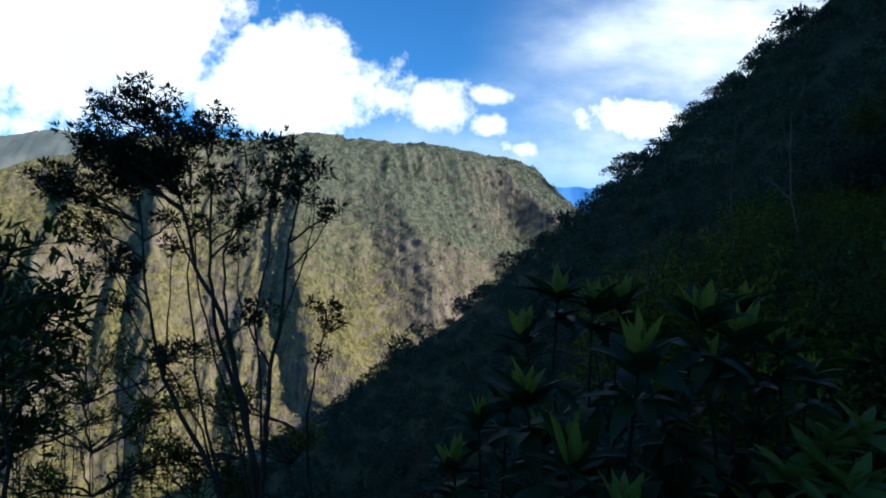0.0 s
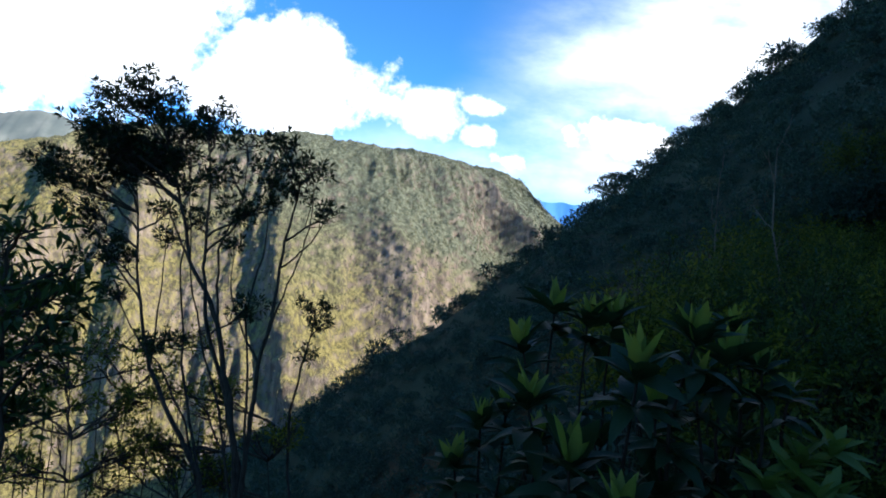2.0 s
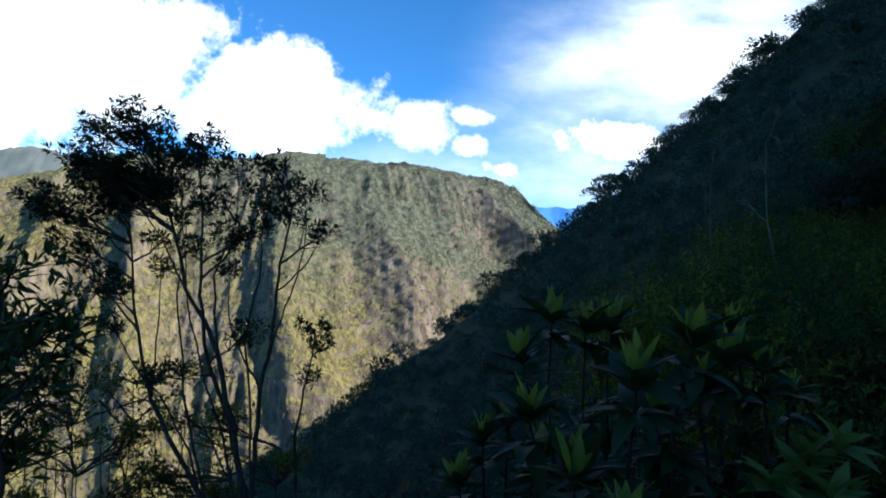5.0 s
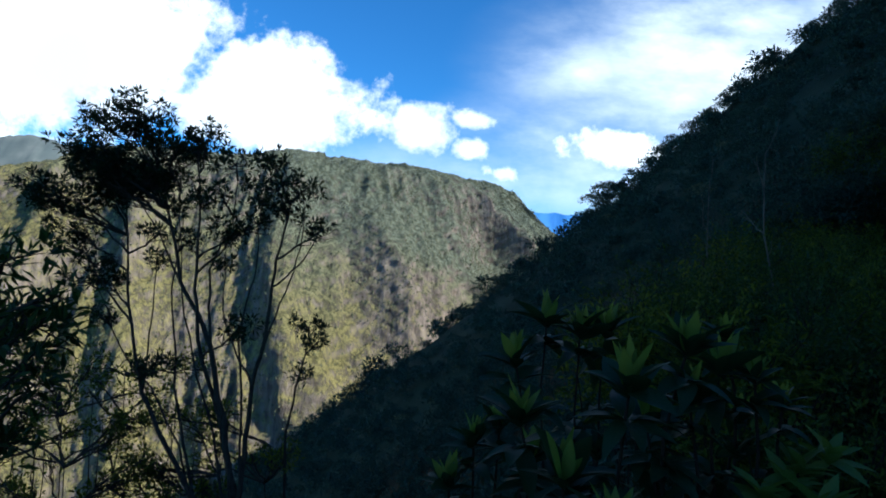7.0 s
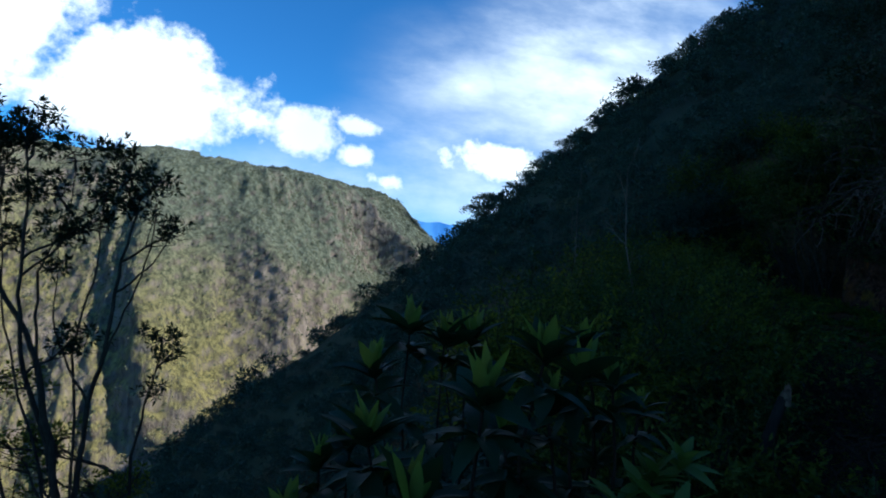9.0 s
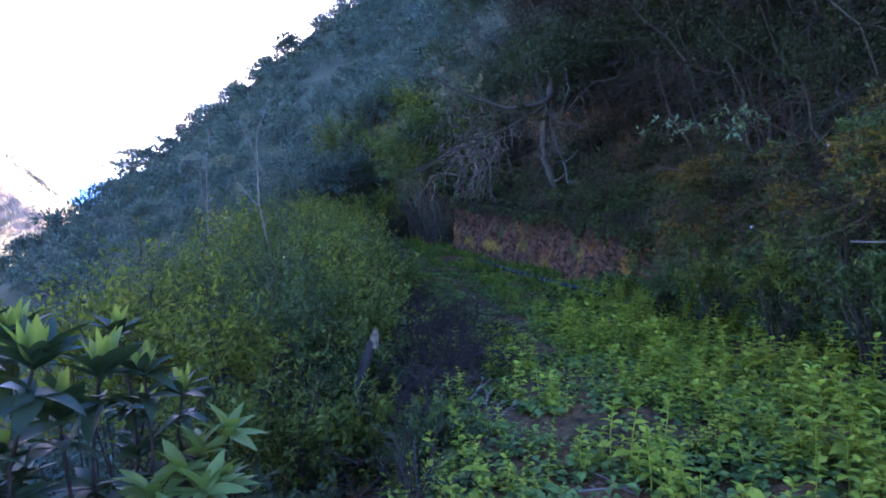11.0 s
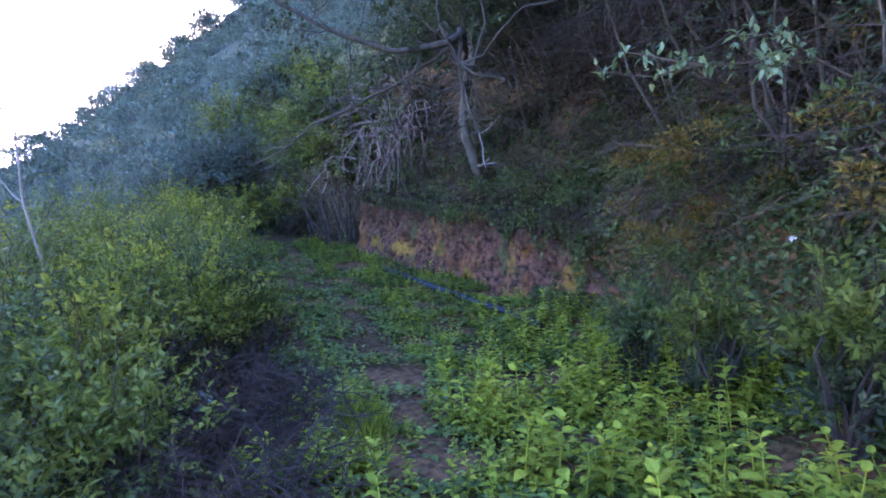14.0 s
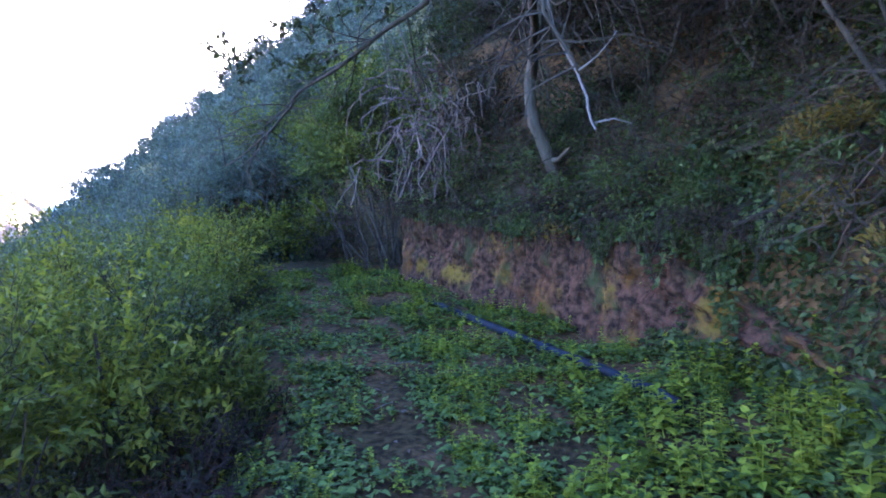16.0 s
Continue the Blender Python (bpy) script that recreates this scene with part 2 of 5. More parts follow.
BARK = bark_material("tree_bark", (0.022, 0.017, 0.012), (0.075, 0.058, 0.041))
DEAD_WOOD = bark_material("dead_wood", (0.062, 0.048, 0.037), (0.174, 0.136, 0.105))
PALE_WOOD = bark_material("pale_dead_wood", (0.055, 0.042, 0.036), (0.140, 0.112, 0.094))
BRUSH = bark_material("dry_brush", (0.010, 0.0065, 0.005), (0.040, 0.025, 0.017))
RED_STALK = bark_material("red_brown_stalk", (0.030, 0.016, 0.010), (0.085, 0.048, 0.030))
# tree bark darkened in colour so the overhead limbs look shaded
SHADED_BARK = bark_material("shaded_bark", (0.014, 0.010, 0.007), (0.048, 0.036, 0.026))
VINE = bark_material("dry_vine", (0.055, 0.033, 0.026), (0.165, 0.110, 0.086))
PIPE_BLUE = plain_material("pipe_plastic", (0.005, 0.008, 0.009), (0.012, 0.017, 0.021), 0.6)
# brown withered leaf, its colour darkened further for the shade under the canopy
WITHERED_SHADED = leaf_material("withered_shaded_leaf", (0.011, 0.008, 0.005), (0.042, 0.028, 0.014), 0.6, 0.2, 1.0, 0.08)
PETAL = plain_material("petal", (0.300, 0.235, 0.250), (0.430, 0.370, 0.380), 0.7)
FAR_MOUNTAIN = plain_material("far_mountain_scrub", (0.110, 0.125, 0.125), (0.200, 0.205, 0.190), 1.0, 0.006)
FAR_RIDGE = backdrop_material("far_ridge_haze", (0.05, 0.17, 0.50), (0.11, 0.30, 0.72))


# ---- mesh building ----
def mesh_of(name, verts, faces, mat, smooth=False):
    """A mesh from arrays; all faces have the same number of corners."""
    verts, faces = np.asarray(verts, dtype=np.float32), np.asarray(faces, dtype=np.int32)
    me = bpy.data.meshes.new(name)
    me.vertices.add(len(verts))
    me.vertices.foreach_set("co", verts.ravel())
    k = faces.shape[1]
    me.loops.add(faces.size)
    me.loops.foreach_set("vertex_index", faces.ravel())
    me.polygons.add(len(faces))
    me.polygons.foreach_set("loop_start", np.arange(0, faces.size, k, dtype=np.int32))
    me.polygons.foreach_set("use_smooth", np.full(len(faces), smooth))
    me.update(calc_edges=True)
    me.materials.append(mat)
    return me


def part(name, me, parent=None, label=""):
    ob = new(name, me)
    ob.parent = parent
    return tagged(ob, label)


def thing(name, place, label, category, group="", kind=""):
    ob = new(name)
    ob.location = place
    ob.empty_display_size = 0.2
    return tagged(ob, label, category, group, kind)


def merge(pieces):
    """Joins (verts, faces) pairs into one."""
    verts, faces, at = [], [], 0
    for v, f in pieces:
        verts.append(v)
        faces.append(np.asarray(f) + at)
        at += len(v)
    return np.concatenate(verts), np.concatenate(faces)


def unit(a):
    return a / np.maximum(np.linalg.norm(a, axis=-1, keepdims=True), 1e-9)


def leaves(at, way, face, length, width):
    """Folded leaf blades: base, right, tip and left corner, two triangles each."""
    count = len(at)
    way, length, width = unit(way), np.broadcast_to(length, count)[:, None], np.broadcast_to(width, count)[:, None]
    side = unit(np.cross(way, face))
    lift = np.cross(side, way)
    mid = at + way * length * 0.45
    verts = np.stack([at, mid + side * width / 2 + lift * width * 0.2, at + way * length - lift * length * 0.12,
                      mid - side * width / 2 + lift * width * 0.2], axis=1).reshape(-1, 3)
    start = np.arange(count)[:, None] * 4
    faces = np.concatenate([start + [0, 1, 2], start + [0, 2, 3]], axis=1).reshape(-1, 3)
    return verts, faces


def tube(points, radii, sides=5):
    """A closed-ended tapering tube along points."""
    points = np.asarray(points, dtype=float)
    radii = np.broadcast_to(radii, len(points))
    along = unit(np.gradient(points, axis=0))
    ref = np.array([0.31, 0.17, 0.93]) if abs(along[0][2]) < 0.9 else np.array([1.0, 0.1, 0.0])
    a = unit(np.cross(along, ref))
    b = np.cross(along, a)
    turn = np.linspace(0, 2 * np.pi, sides, endpoint=False)
    rings = points[:, None] + radii[:, None, None] * (a[:, None] * np.cos(turn)[None, :, None] + b[:, None] * np.sin(turn)[None, :, None])
    verts = rings.reshape(-1, 3)
    i, j = np.meshgrid(np.arange(len(points) - 1), np.arange(sides), indexing="ij")
    i, j = i.ravel(), j.ravel()
    k = (j + 1) % sides
    faces = np.stack([i * sides + j, i * sides + k, (i + 1) * sides + k, (i + 1) * sides + j], axis=1)
    return verts, faces


def wander(rng, start, end, steps=6, amount=0.08):
    """A crooked line from start to end."""
    start, end = np.asarray(start, float), np.asarray(end, float)
    t = np.linspace(0, 1, steps)[:, None]
    line = start + (end - start) * t
    size = np.linalg.norm(end - start)
    walk_off = np.cumsum(rng.normal(0, 1, (steps, 3)), axis=0)
    walk_off -= walk_off[0] + (walk_off[-1] - walk_off[0]) * t
    return line + walk_off * amount * size / math.sqrt(steps)


def ball(rng, count):
    return unit(rng.normal(size=(count, 3)))


# ---- the lie of the land ----
TRAIL = np.array([(-30, -14, -1.5), (-6, -3.0, -0.3), (-2, -0.9, -0.1), (2, 0.6, 0), (3.8, 0.9, 0), (5.1, 2, 0.05), (6.2, 2.9, 0.1), (7.7, 4.4, 0.18),
                  (9.7, 6.6, 0.32), (11.2, 9.0, 0.66), (12.6, 12.0, 1.2), (14.0, 14.6, 1.65), (15.2, 17, 2.0)], dtype=float)
FOOT = np.array([(-30, -20, -1.2), (-4, -7.5, 0), (3, -4.2, 0.2), (6.5, -1.8, 0.3), (8.8, 0.6, 0.4), (10.5, 2.9, 0.45), (11.7, 4.3, 0.5), (12.7, 5.5, 0.52),
                 (13.25, 6.5, 0.55), (13.6, 7.8, 0.68), (13.9, 9.1, 0.82), (14.2, 10.8, 1.0), (14.6, 12.7, 1.35), (15.7, 13.7, 1.6), (17.6, 15.4, 1.9), (19.5, 17.2, 2.4)], dtype=float)


def from_line(line, x, y):
    """Distance from a line (positive to its right), its height there and how far along the nearest place is."""
    best = np.full(x.shape, 1e9)
    side, high, run = np.zeros(x.shape), np.zeros(x.shape), np.zeros(x.shape)
    gone = 0.0
    for a, b in zip(line[:-1], line[1:]):
        d = b[:2] - a[:2]
        size = math.hypot(*d)
        t = np.clip(((x - a[0]) * d[0] + (y - a[1]) * d[1]) / size ** 2, 0, 1)
        px, py = x - a[0] - t * d[0], y - a[1] - t * d[1]
        dist = np.hypot(px, py)
        near = dist < best
        best = np.where(near, dist, best)
        side = np.where(near, np.where(d[1] * px - d[0] * py >= 0, 1.0, -1.0) * dist, side)
        high = np.where(near, a[2] + t * (b[2] - a[2]), high)
        run = np.where(near, gone + t * size, run)
        gone += size
    return side, high, run


def waves(x, y, scale, seed):
    """Smooth unevenness from a few crossing waves, about -1 to 1."""
    rng = np.random.default_rng(seed)
    total = np.zeros(np.shape(x))
    for k in range(7):
        a, f, p = rng.uniform(0, 6.28), rng.uniform(0.6, 2.2) / scale, rng.uniform(0, 6.28)
        total = total + np.sin((x * math.cos(a) + y * math.sin(a)) * f * 6.28 + p) / 7 * 1.6
    return total


HILL_RISE, HILL_FALL, HILL_DROP = 0.895, 0.006, 6.8


def smooth(a, lo, hi):
    t = np.clip((a - lo) / (hi - lo), 0, 1)
    return t * t * (3 - 2 * t)


def land(x, y):
    x, y = np.asarray(x, float), np.asarray(y, float)
    far = smooth(np.hypot(x - 2, y - 1), 15, 90)
    hill = HILL_RISE * (x - 2.15) - HILL_FALL * (y - 0.9) - HILL_DROP
    # the spur's edge, past which the slope turns away, and its gentler upper part
    hill = hill - 0.33 * np.maximum(y - 76, 0)
    hill = hill - 0.13 * np.maximum(hill - 18, 0)
    hill = hill + waves(x, y, 60, 3) * 1.6 * far + waves(x, y, 14, 4) * 0.6 * far
    crest = 150 + 12 * waves(x, y, 160, 5)
    hill = np.where(hill > crest, crest - (hill - crest) * 0.35, hill)
    hill = np.maximum(hill, -420 + 20 * waves(x, y, 300, 6))
    d, z, run = from_line(TRAIL, x, y)
    cut, _, _ = from_line(FOOT, x, y)
    left = np.maximum(-d - 1.0, 0)
    low = z - left * 0.92 + np.maximum(d, 0) * 0.02
    rise = np.maximum(cut, 0)
    soil = smooth(y, 2.0, 5.0)
    high = z - left * 0.28 + np.maximum(d - 0.5, 0) * 0.045 + np.minimum(rise / 0.5, 1) * (0.35 + 0.6 * soil) + rise * (1.0 + 0.5 * soil)
    ends = smooth(np.hypot(np.maximum(x - 16, 0), np.maximum(y - 19, 0)), 0, 8)
    out = np.clip(hill, low - 60 * ends, high + 200 * ends)
    out = np.where(np.hypot(x - 8, y - 6) > 60, hill, out)
    return out + waves(x, y, 1.1, 7) * 0.04 + waves(x, y, 3.5, 8) * 0.06


def spread(lo, hi, step, reach, growth=1.11):
    inner = np.arange(lo, hi + step / 2, step)
    outer, size, at = [], step, 0.0
    while at < reach:
        size *= growth
        at += size
        outer.append(at)
    outer = np.array(outer)
    return np.concatenate([lo - outer[::-1], inner, hi + outer])


def build_ground():
    gx, gy = spread(-5, 22, 0.22, 2500), spread(-5, 24, 0.22, 2500)
    X, Y = np.meshgrid(gx, gy, indexing="ij")
    verts = np.stack([X, Y, land(X, Y)], axis=-1).reshape(-1, 3)
    i, j = np.meshgrid(np.arange(len(gx) - 1), np.arange(len(gy) - 1), indexing="ij")
    base = (i * len(gy) + j).ravel()
    faces = np.stack([base, base + len(gy), base + len(gy) + 1, base + 1], axis=1)
    ob = new("ground", mesh_of("ground", verts, faces, GROUND, True))
    tagged(ob, "steep mountainside of dark reddish earth with a narrow trail bench", "ground", kind="structure")


build_ground()


# ---- the far side of the gorge ----
def rim(u):
    """Plan of the far wall's rim at u from 0 to 1."""
    xs = np.array([-1500, -880, -410, -210, -20, 120, 170, 300, 430, 600])
    ys = np.array([1250, 1150, 1100, 1095, 1170, 1310, 1380, 1450, 1500, 1560])
    k = np.linspace(0, 1, len(xs))
    return np.interp(u, k, xs), np.interp(u, k, ys)


def build_cliff():
    nu, nv = 760, 250
    u, v = np.meshgrid(np.linspace(0, 1, nu), np.linspace(0, 1, nv), indexing="ij")
    x, y = rim(u)
    # smooth the plan
    kernel = np.hanning(61) / np.hanning(61).sum()
    for a in (x, y):
        line = np.pad(a[:, 0], 30, mode="edge")
        a[:] = np.convolve(line, kernel, "valid")[:, None]
    dx, dy = np.gradient(x[:, 0])[:, None], np.gradient(y[:, 0])[:, None]
    size = np.hypot(dx, dy)
    nx, ny = dy / size, -dx / size
    run = np.cumsum(size, axis=0)
    # profile: plateau behind the rim, rounded lip, steep wall, ledge, lower wall and talus
    knots = np.array([0.0, 0.10, 0.16, 0.20, 0.45, 0.50, 0.58, 0.80, 1.0])
    outs = np.array([-900, -160, -50, 0, 90, 130, 150, 300, 640])
    highs = np.array([300, 232, 214, 195, 20, -15, -85, -330, -620])
    out, z = np.interp(v, knots, outs), np.interp(v, knots, highs)
    sheer = np.interp(v, knots, (-900, -160, -50, 0, 110, 128, 165, 290, 640))
    ledge = smooth(x, -40, 60)
    out = out * ledge + sheer * (1 - ledge)
    steep = smooth(v, 0.14, 0.26)
    def ridged(scale, seed, lean=0.0):
        s = (run + z * lean) / scale
        k = np.abs(np.sin(s * np.pi + 1.2 * waves(run / scale, z / scale / 3, 2.5, seed)))
        return 1 - k
    push = 46 * ridged(270, 11, 0.35) + 34 * ridged(115, 12, 0.22) + 17 * ridged(48, 13, 0.10) + 6 * ridged(20, 14)
    push = push * steep * (0.55 + 0.45 * waves(run, z, 420, 15))
    # the buttress whose crest runs down to the right
    mid = np.interp(z[0], [-420, -120, 10, 130, 200], [-30, -52, -68, -140, -200])[None, :]
    width_left, width_right = 75, 110
    off = x + nx * out - mid
    wedge = np.where(off < 0, 1 + off / width_left, 1 - off / width_right)
    push = push * (1 - 0.6 * np.clip(wedge, 0, 1)) + np.clip(wedge, 0, 1) * 74 * smooth(200 - z, 0, 190)
    mid = np.interp(z[0], [-300, -20, 60, 170], [195, 178, 160, 110])[None, :]
    off = x + nx * out - mid
    wedge = np.where(off < 0, 1 + off / 48, 1 - off / 170)
    push = push + np.clip(wedge, 0, 1) * 105 * smooth(190 - z, 0, 120)
    out = out + push + waves(run, z, 30, 16) * 4 * steep
    lip = 10 * waves(run, out, 260, 17) + 4 * waves(run, out, 60, 18)
    verts = np.stack([x + nx * out, y + ny * out, z + lip * smooth(0.5 - v, 0, 0.3) - 0.75 * np.maximum(x - 172, 0) - 0.22 * np.maximum(-640 - x, 0) * smooth(0.6 - v, 0, 0.3)], axis=-1).reshape(-1, 3)
    i, j = np.meshgrid(np.arange(nu - 1), np.arange(nv - 1), indexing="ij")
    base = (i * nv + j).ravel()
    faces = np.stack([base, base + 1, base + nv + 1, base + nv], axis=1)
    ob = new("gorge_wall", mesh_of("gorge_wall", verts, faces, CLIFF, True))
    tagged(ob, "sunlit gorge wall with scrub-covered gullies and brown rock", "cliff", kind="structure")
    return verts.reshape(nu, nv, 3)


WALL = build_cliff()


def build_cliff_woods():
    """Bushes on the far wall and along its rim, each a small lumpy crown."""
    rng = np.random.default_rng(21)
    count = 46000
    i = rng.integers(60, WALL.shape[0] - 40, count)
    j = (rng.beta(1.1, 1.4, count) * (WALL.shape[1] - 40)).astype(int) + 20
    at = WALL[i, j] + rng.normal(0, 2.0, (count, 3)) * [1, 1, 0.3]
    size = rng.uniform(0.8, 2.1, count) ** 1.1
    cap = np.array([(1, 0, -0.3), (0, 1, -0.3), (-1, 0, -0.2), (0, -1, -0.3), (0, 0, 1.2)])
    faces = np.array([(0, 1, 4), (1, 2, 4), (2, 3, 4), (3, 0, 4)])
    verts = at[:, None] + cap[None] * size[:, None, None] * rng.uniform(0.7, 1.3, (count, 5, 1))
    allf = (np.arange(count)[:, None, None] * 5 + faces[None]).reshape(-1, 3)
    mat = leaf_material("far_bush", (0.066, 0.073, 0.048), (0.135, 0.132, 0.084), 0.9, 0.1, 0.01)
    ob = new("cliff_woods", mesh_of("cliff_woods", verts.reshape(-1, 3), allf, mat))
    tagged(ob, "small dark green bushes clinging to the far gorge wall", "bushes", kind="stuff")


build_cliff_woods()


def build_backdrop():
    xs = np.linspace(-2600, 2600, 240)
    top = 420 + 25 * waves(xs, xs * 0, 1500, 31) + 5 * waves(xs, xs * 0, 150, 32) - 0.02 * xs
    low = np.stack([xs, np.full_like(xs, 3500), np.full_like(xs, -300)], axis=1)
    high = np.stack([xs, np.full_like(xs, 3600), top], axis=1)
    verts = np.stack([low, high], axis=1).reshape(-1, 3)
    b = np.arange(len(xs) - 1) * 2
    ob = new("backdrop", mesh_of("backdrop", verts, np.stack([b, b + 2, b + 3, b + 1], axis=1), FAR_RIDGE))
    tagged(ob, "hazy blue flat-topped ridge in the far distance", "mountain", kind="structure")


build_backdrop()


def build_far_mountain():
    xs = np.linspace(-3900, -1100, 160)
    top = 500 + 95 * np.exp(-((xs + 2050) / 160) ** 2) + 60 * np.exp(-((xs + 2500) / 300) ** 2) + 18 * waves(xs, xs * 0, 420, 33) + 6 * waves(xs, xs * 0, 90, 34)
    rows = []
    for k in np.linspace(0, 1, 26):
        fold = 90 * waves(xs, xs * 0 + k * 500, 420, 35) * (1 - k) + 30 * waves(xs, xs * 0 + k * 300, 120, 36) * (1 - k)
        rows.append(np.stack([xs, 2500 + 500 * k + fold, -300 + (top + 300) * k ** 0.8], 1))
    verts = np.stack(rows, 1).reshape(-1, 3)
    i, j = np.meshgrid(np.arange(len(xs) - 1), np.arange(25), indexing="ij")
    b = (i * 26 + j).ravel()
    ob = new("far_mountain", mesh_of("far_mountain", verts, np.stack([b, b + 26, b + 27, b + 1], 1), FAR_MOUNTAIN, True))
    tagged(ob, "grey-green mountain beyond the gorge rim", "mountain", kind="structure")


build_far_mountain()


# ---- plants ----
def crown_leaves(rng, centre, size, count, length, lobes=6, squash=0.75, shape=0.42):
    """Leaves in lumpy clumps round a centre."""
    c = ball(rng, lobes) * 0.62
    c[:, 2] = np.abs(c[:, 2]) * 0.9
    r = rng.uniform(0.38, 0.62, lobes)
    k = rng.integers(0, lobes, count)
    out = ball(rng, count)
    out[:, 2] = np.where(out[:, 2] < -0.3, -out[:, 2], out[:, 2])
    at = (c[k] + out * (r[k] * rng.uniform(0.7, 1.08, count))[:, None]) * size * [1, 1, squash] + centre
    way = out + rng.normal(0, 0.55, (count, 3)) + [0, 0, -0.1]
    return leaves(at, way, unit(out * 0.4 + rng.normal(0, 0.4, (count, 3)) + [0, 0, 0.8]), length * rng.uniform(0.7, 1.3, count),
                  length * shape * rng.uniform(0.8, 1.2, count))


def shoots(rng, centre, size, count, per, length, shape=0.45, spread_by=1.0):
    """Leaves set along leafy shoots that spring outwards and up from a centre, for an uneven outline."""
    way = ball(rng, count) * [spread_by, spread_by, 0.8] + [0, 0, 0.45]
    way = unit(way)
    reach = size * rng.uniform(0.55, 1.25, count)
    t = rng.uniform(0.25, 1.0, (count, per)) ** 0.8
    bend = rng.normal(0, 0.18, (count, 1, 3))
    at = centre + way[:, None] * (reach[:, None] * t)[..., None] + bend * (size * t ** 2)[..., None] + rng.normal(0, 0.035 * size, (count, per, 3))
    out = np.repeat(way[:, None] * 0.7, per, 1) + rng.normal(0, 0.7, (count, per, 3))
    n = count * per
    face = rng.normal(0, 0.45, (n, 3)) + [0, 0, 0.8]
    return leaves(at.reshape(-1, 3), out.reshape(-1, 3), face, length * rng.uniform(0.6, 1.3, n), length * shape * rng.uniform(0.8, 1.2, n))


STAND = np.array([2.15, 0.9])


def build_hillside_scrub():
    rng = np.random.default_rng(41)
    kinds = [crown_leaves(rng, np.zeros(3), 1.0, 170, 0.26, 7, 0.85) for _ in range(8)]
    fine = [shoots(rng, np.zeros(3), 1.0, 26, 15, 0.16) for _ in range(6)]
    tops, pieces, pale = [], [], []
    for _ in range(6000):
        r = math.exp(rng.uniform(math.log(8), math.log(175)))
        a = rng.uniform(-0.75, 1.75)
        x, y = STAND[0] + r * math.sin(a), STAND[1] + r * math.cos(a)
        d, _, run = from_line(TRAIL, np.array([x]), np.array([y]))
        cut, _, _ = from_line(FOOT, np.array([x]), np.array([y]))
        if (-2.4 < d[0] and cut[0] < 4.5 and y < 13 and x < 20) or (-2.4 < d[0] and cut[0] < 1.0 and y < 17) or (r < 12 and cut[0] < 1 and x < 5.5):
            continue
        size = rng.uniform(0.7, 1.5) * min(1.0, 0.45 + r / 45) * (1.0 + min(r, 200) / 260) * (1.35 if rng.uniform() < 0.12 else 1.0) * (1.0 - 0.45 * float(smooth(r, 14, 20) * smooth(72 - r, 0, 8)))
        z = float(land(x, y)) + size * 0.15
        v, f = kinds[rng.integers(8)] if r > 34 else fine[rng.integers(6)]
        t = rng.uniform(0, 6.28)
        c, s = math.cos(t), math.sin(t)
        spun = v @ np.array([(c, s, 0), (-s, c, 0), (0, 0, rng.uniform(0.8, 1.5))]) * size + (x, y, z)
        (pale if rng.uniform() < 0.02 and r > 25 else pieces).append((spun, f))
    ob = new("hillside_scrub", mesh_of("hillside_scrub", *merge(pieces), HILL_LEAF))
    tagged(ob, "dense dark green scrub covering the shaded mountainside", "scrub", kind="stuff")
    ob = new("pale_scrub", mesh_of("pale_scrub", *merge(pale), HILL_PALE))
    tagged(ob, "scattered pale-leaved bushes on the shaded mountainside", "scrub", kind="stuff")


build_hillside_scrub()


def ridge_tree(x, y, tall, size, leaf_mat, label, seed):
    """A tree that stands out on the spur: trunk, a few limbs, a broken crown."""
    rng = np.random.default_rng(seed)
    z = float(land(x, y)) - 0.1
    tree = thing("ridge_tree", (x, y, z), label, "tree", "trees on the spur")
    part("trunk", mesh_of("trunk", *tube(wander(rng, (0, 0, 0), (0.2, 0, tall), 7, 0.05), np.linspace(0.16, 0.06, 7), 6), BARK, True), tree)
    part("crown", mesh_of("crown", *crown_leaves(rng, np.array((0.2, 0, tall)), size, 900, size * 0.13, 9, 0.7), leaf_mat), tree)


def build_ridge_trees():
    # the pale leaf colour stands for sun on these two crowns
    ridge_tree(26.2, 85.0, 3.5, 2.4, HILL_PALE, "round tree on the spur's edge, leaves coloured pale for its sunlight", 45)
    ridge_tree(24.3, 82.0, 2.6, 2.2, HILL_PALE, "round tree on the spur's edge, leaves coloured pale for its sunlight", 46)
    rng = np.random.default_rng(47)
    for k in range(16):
        y = rng.uniform(66, 84)
        x = 2 + y * rng.uniform(0.36, 0.75)
        ridge_tree(x, y, rng.uniform(0.8, 1.8), rng.uniform(0.9, 1.6), HILL_LEAF, "dark tree standing out along the spur", 48 + k)


build_ridge_trees()


def stuff_part(name, me, parent, label=""):
    """Leaves or twigs too many to pick apart, as one part."""
    return tagged(part(name, me, parent, label), kind="stuff")


def ground_at(x, y):
    return float(land(np.array(x), np.array(y)))


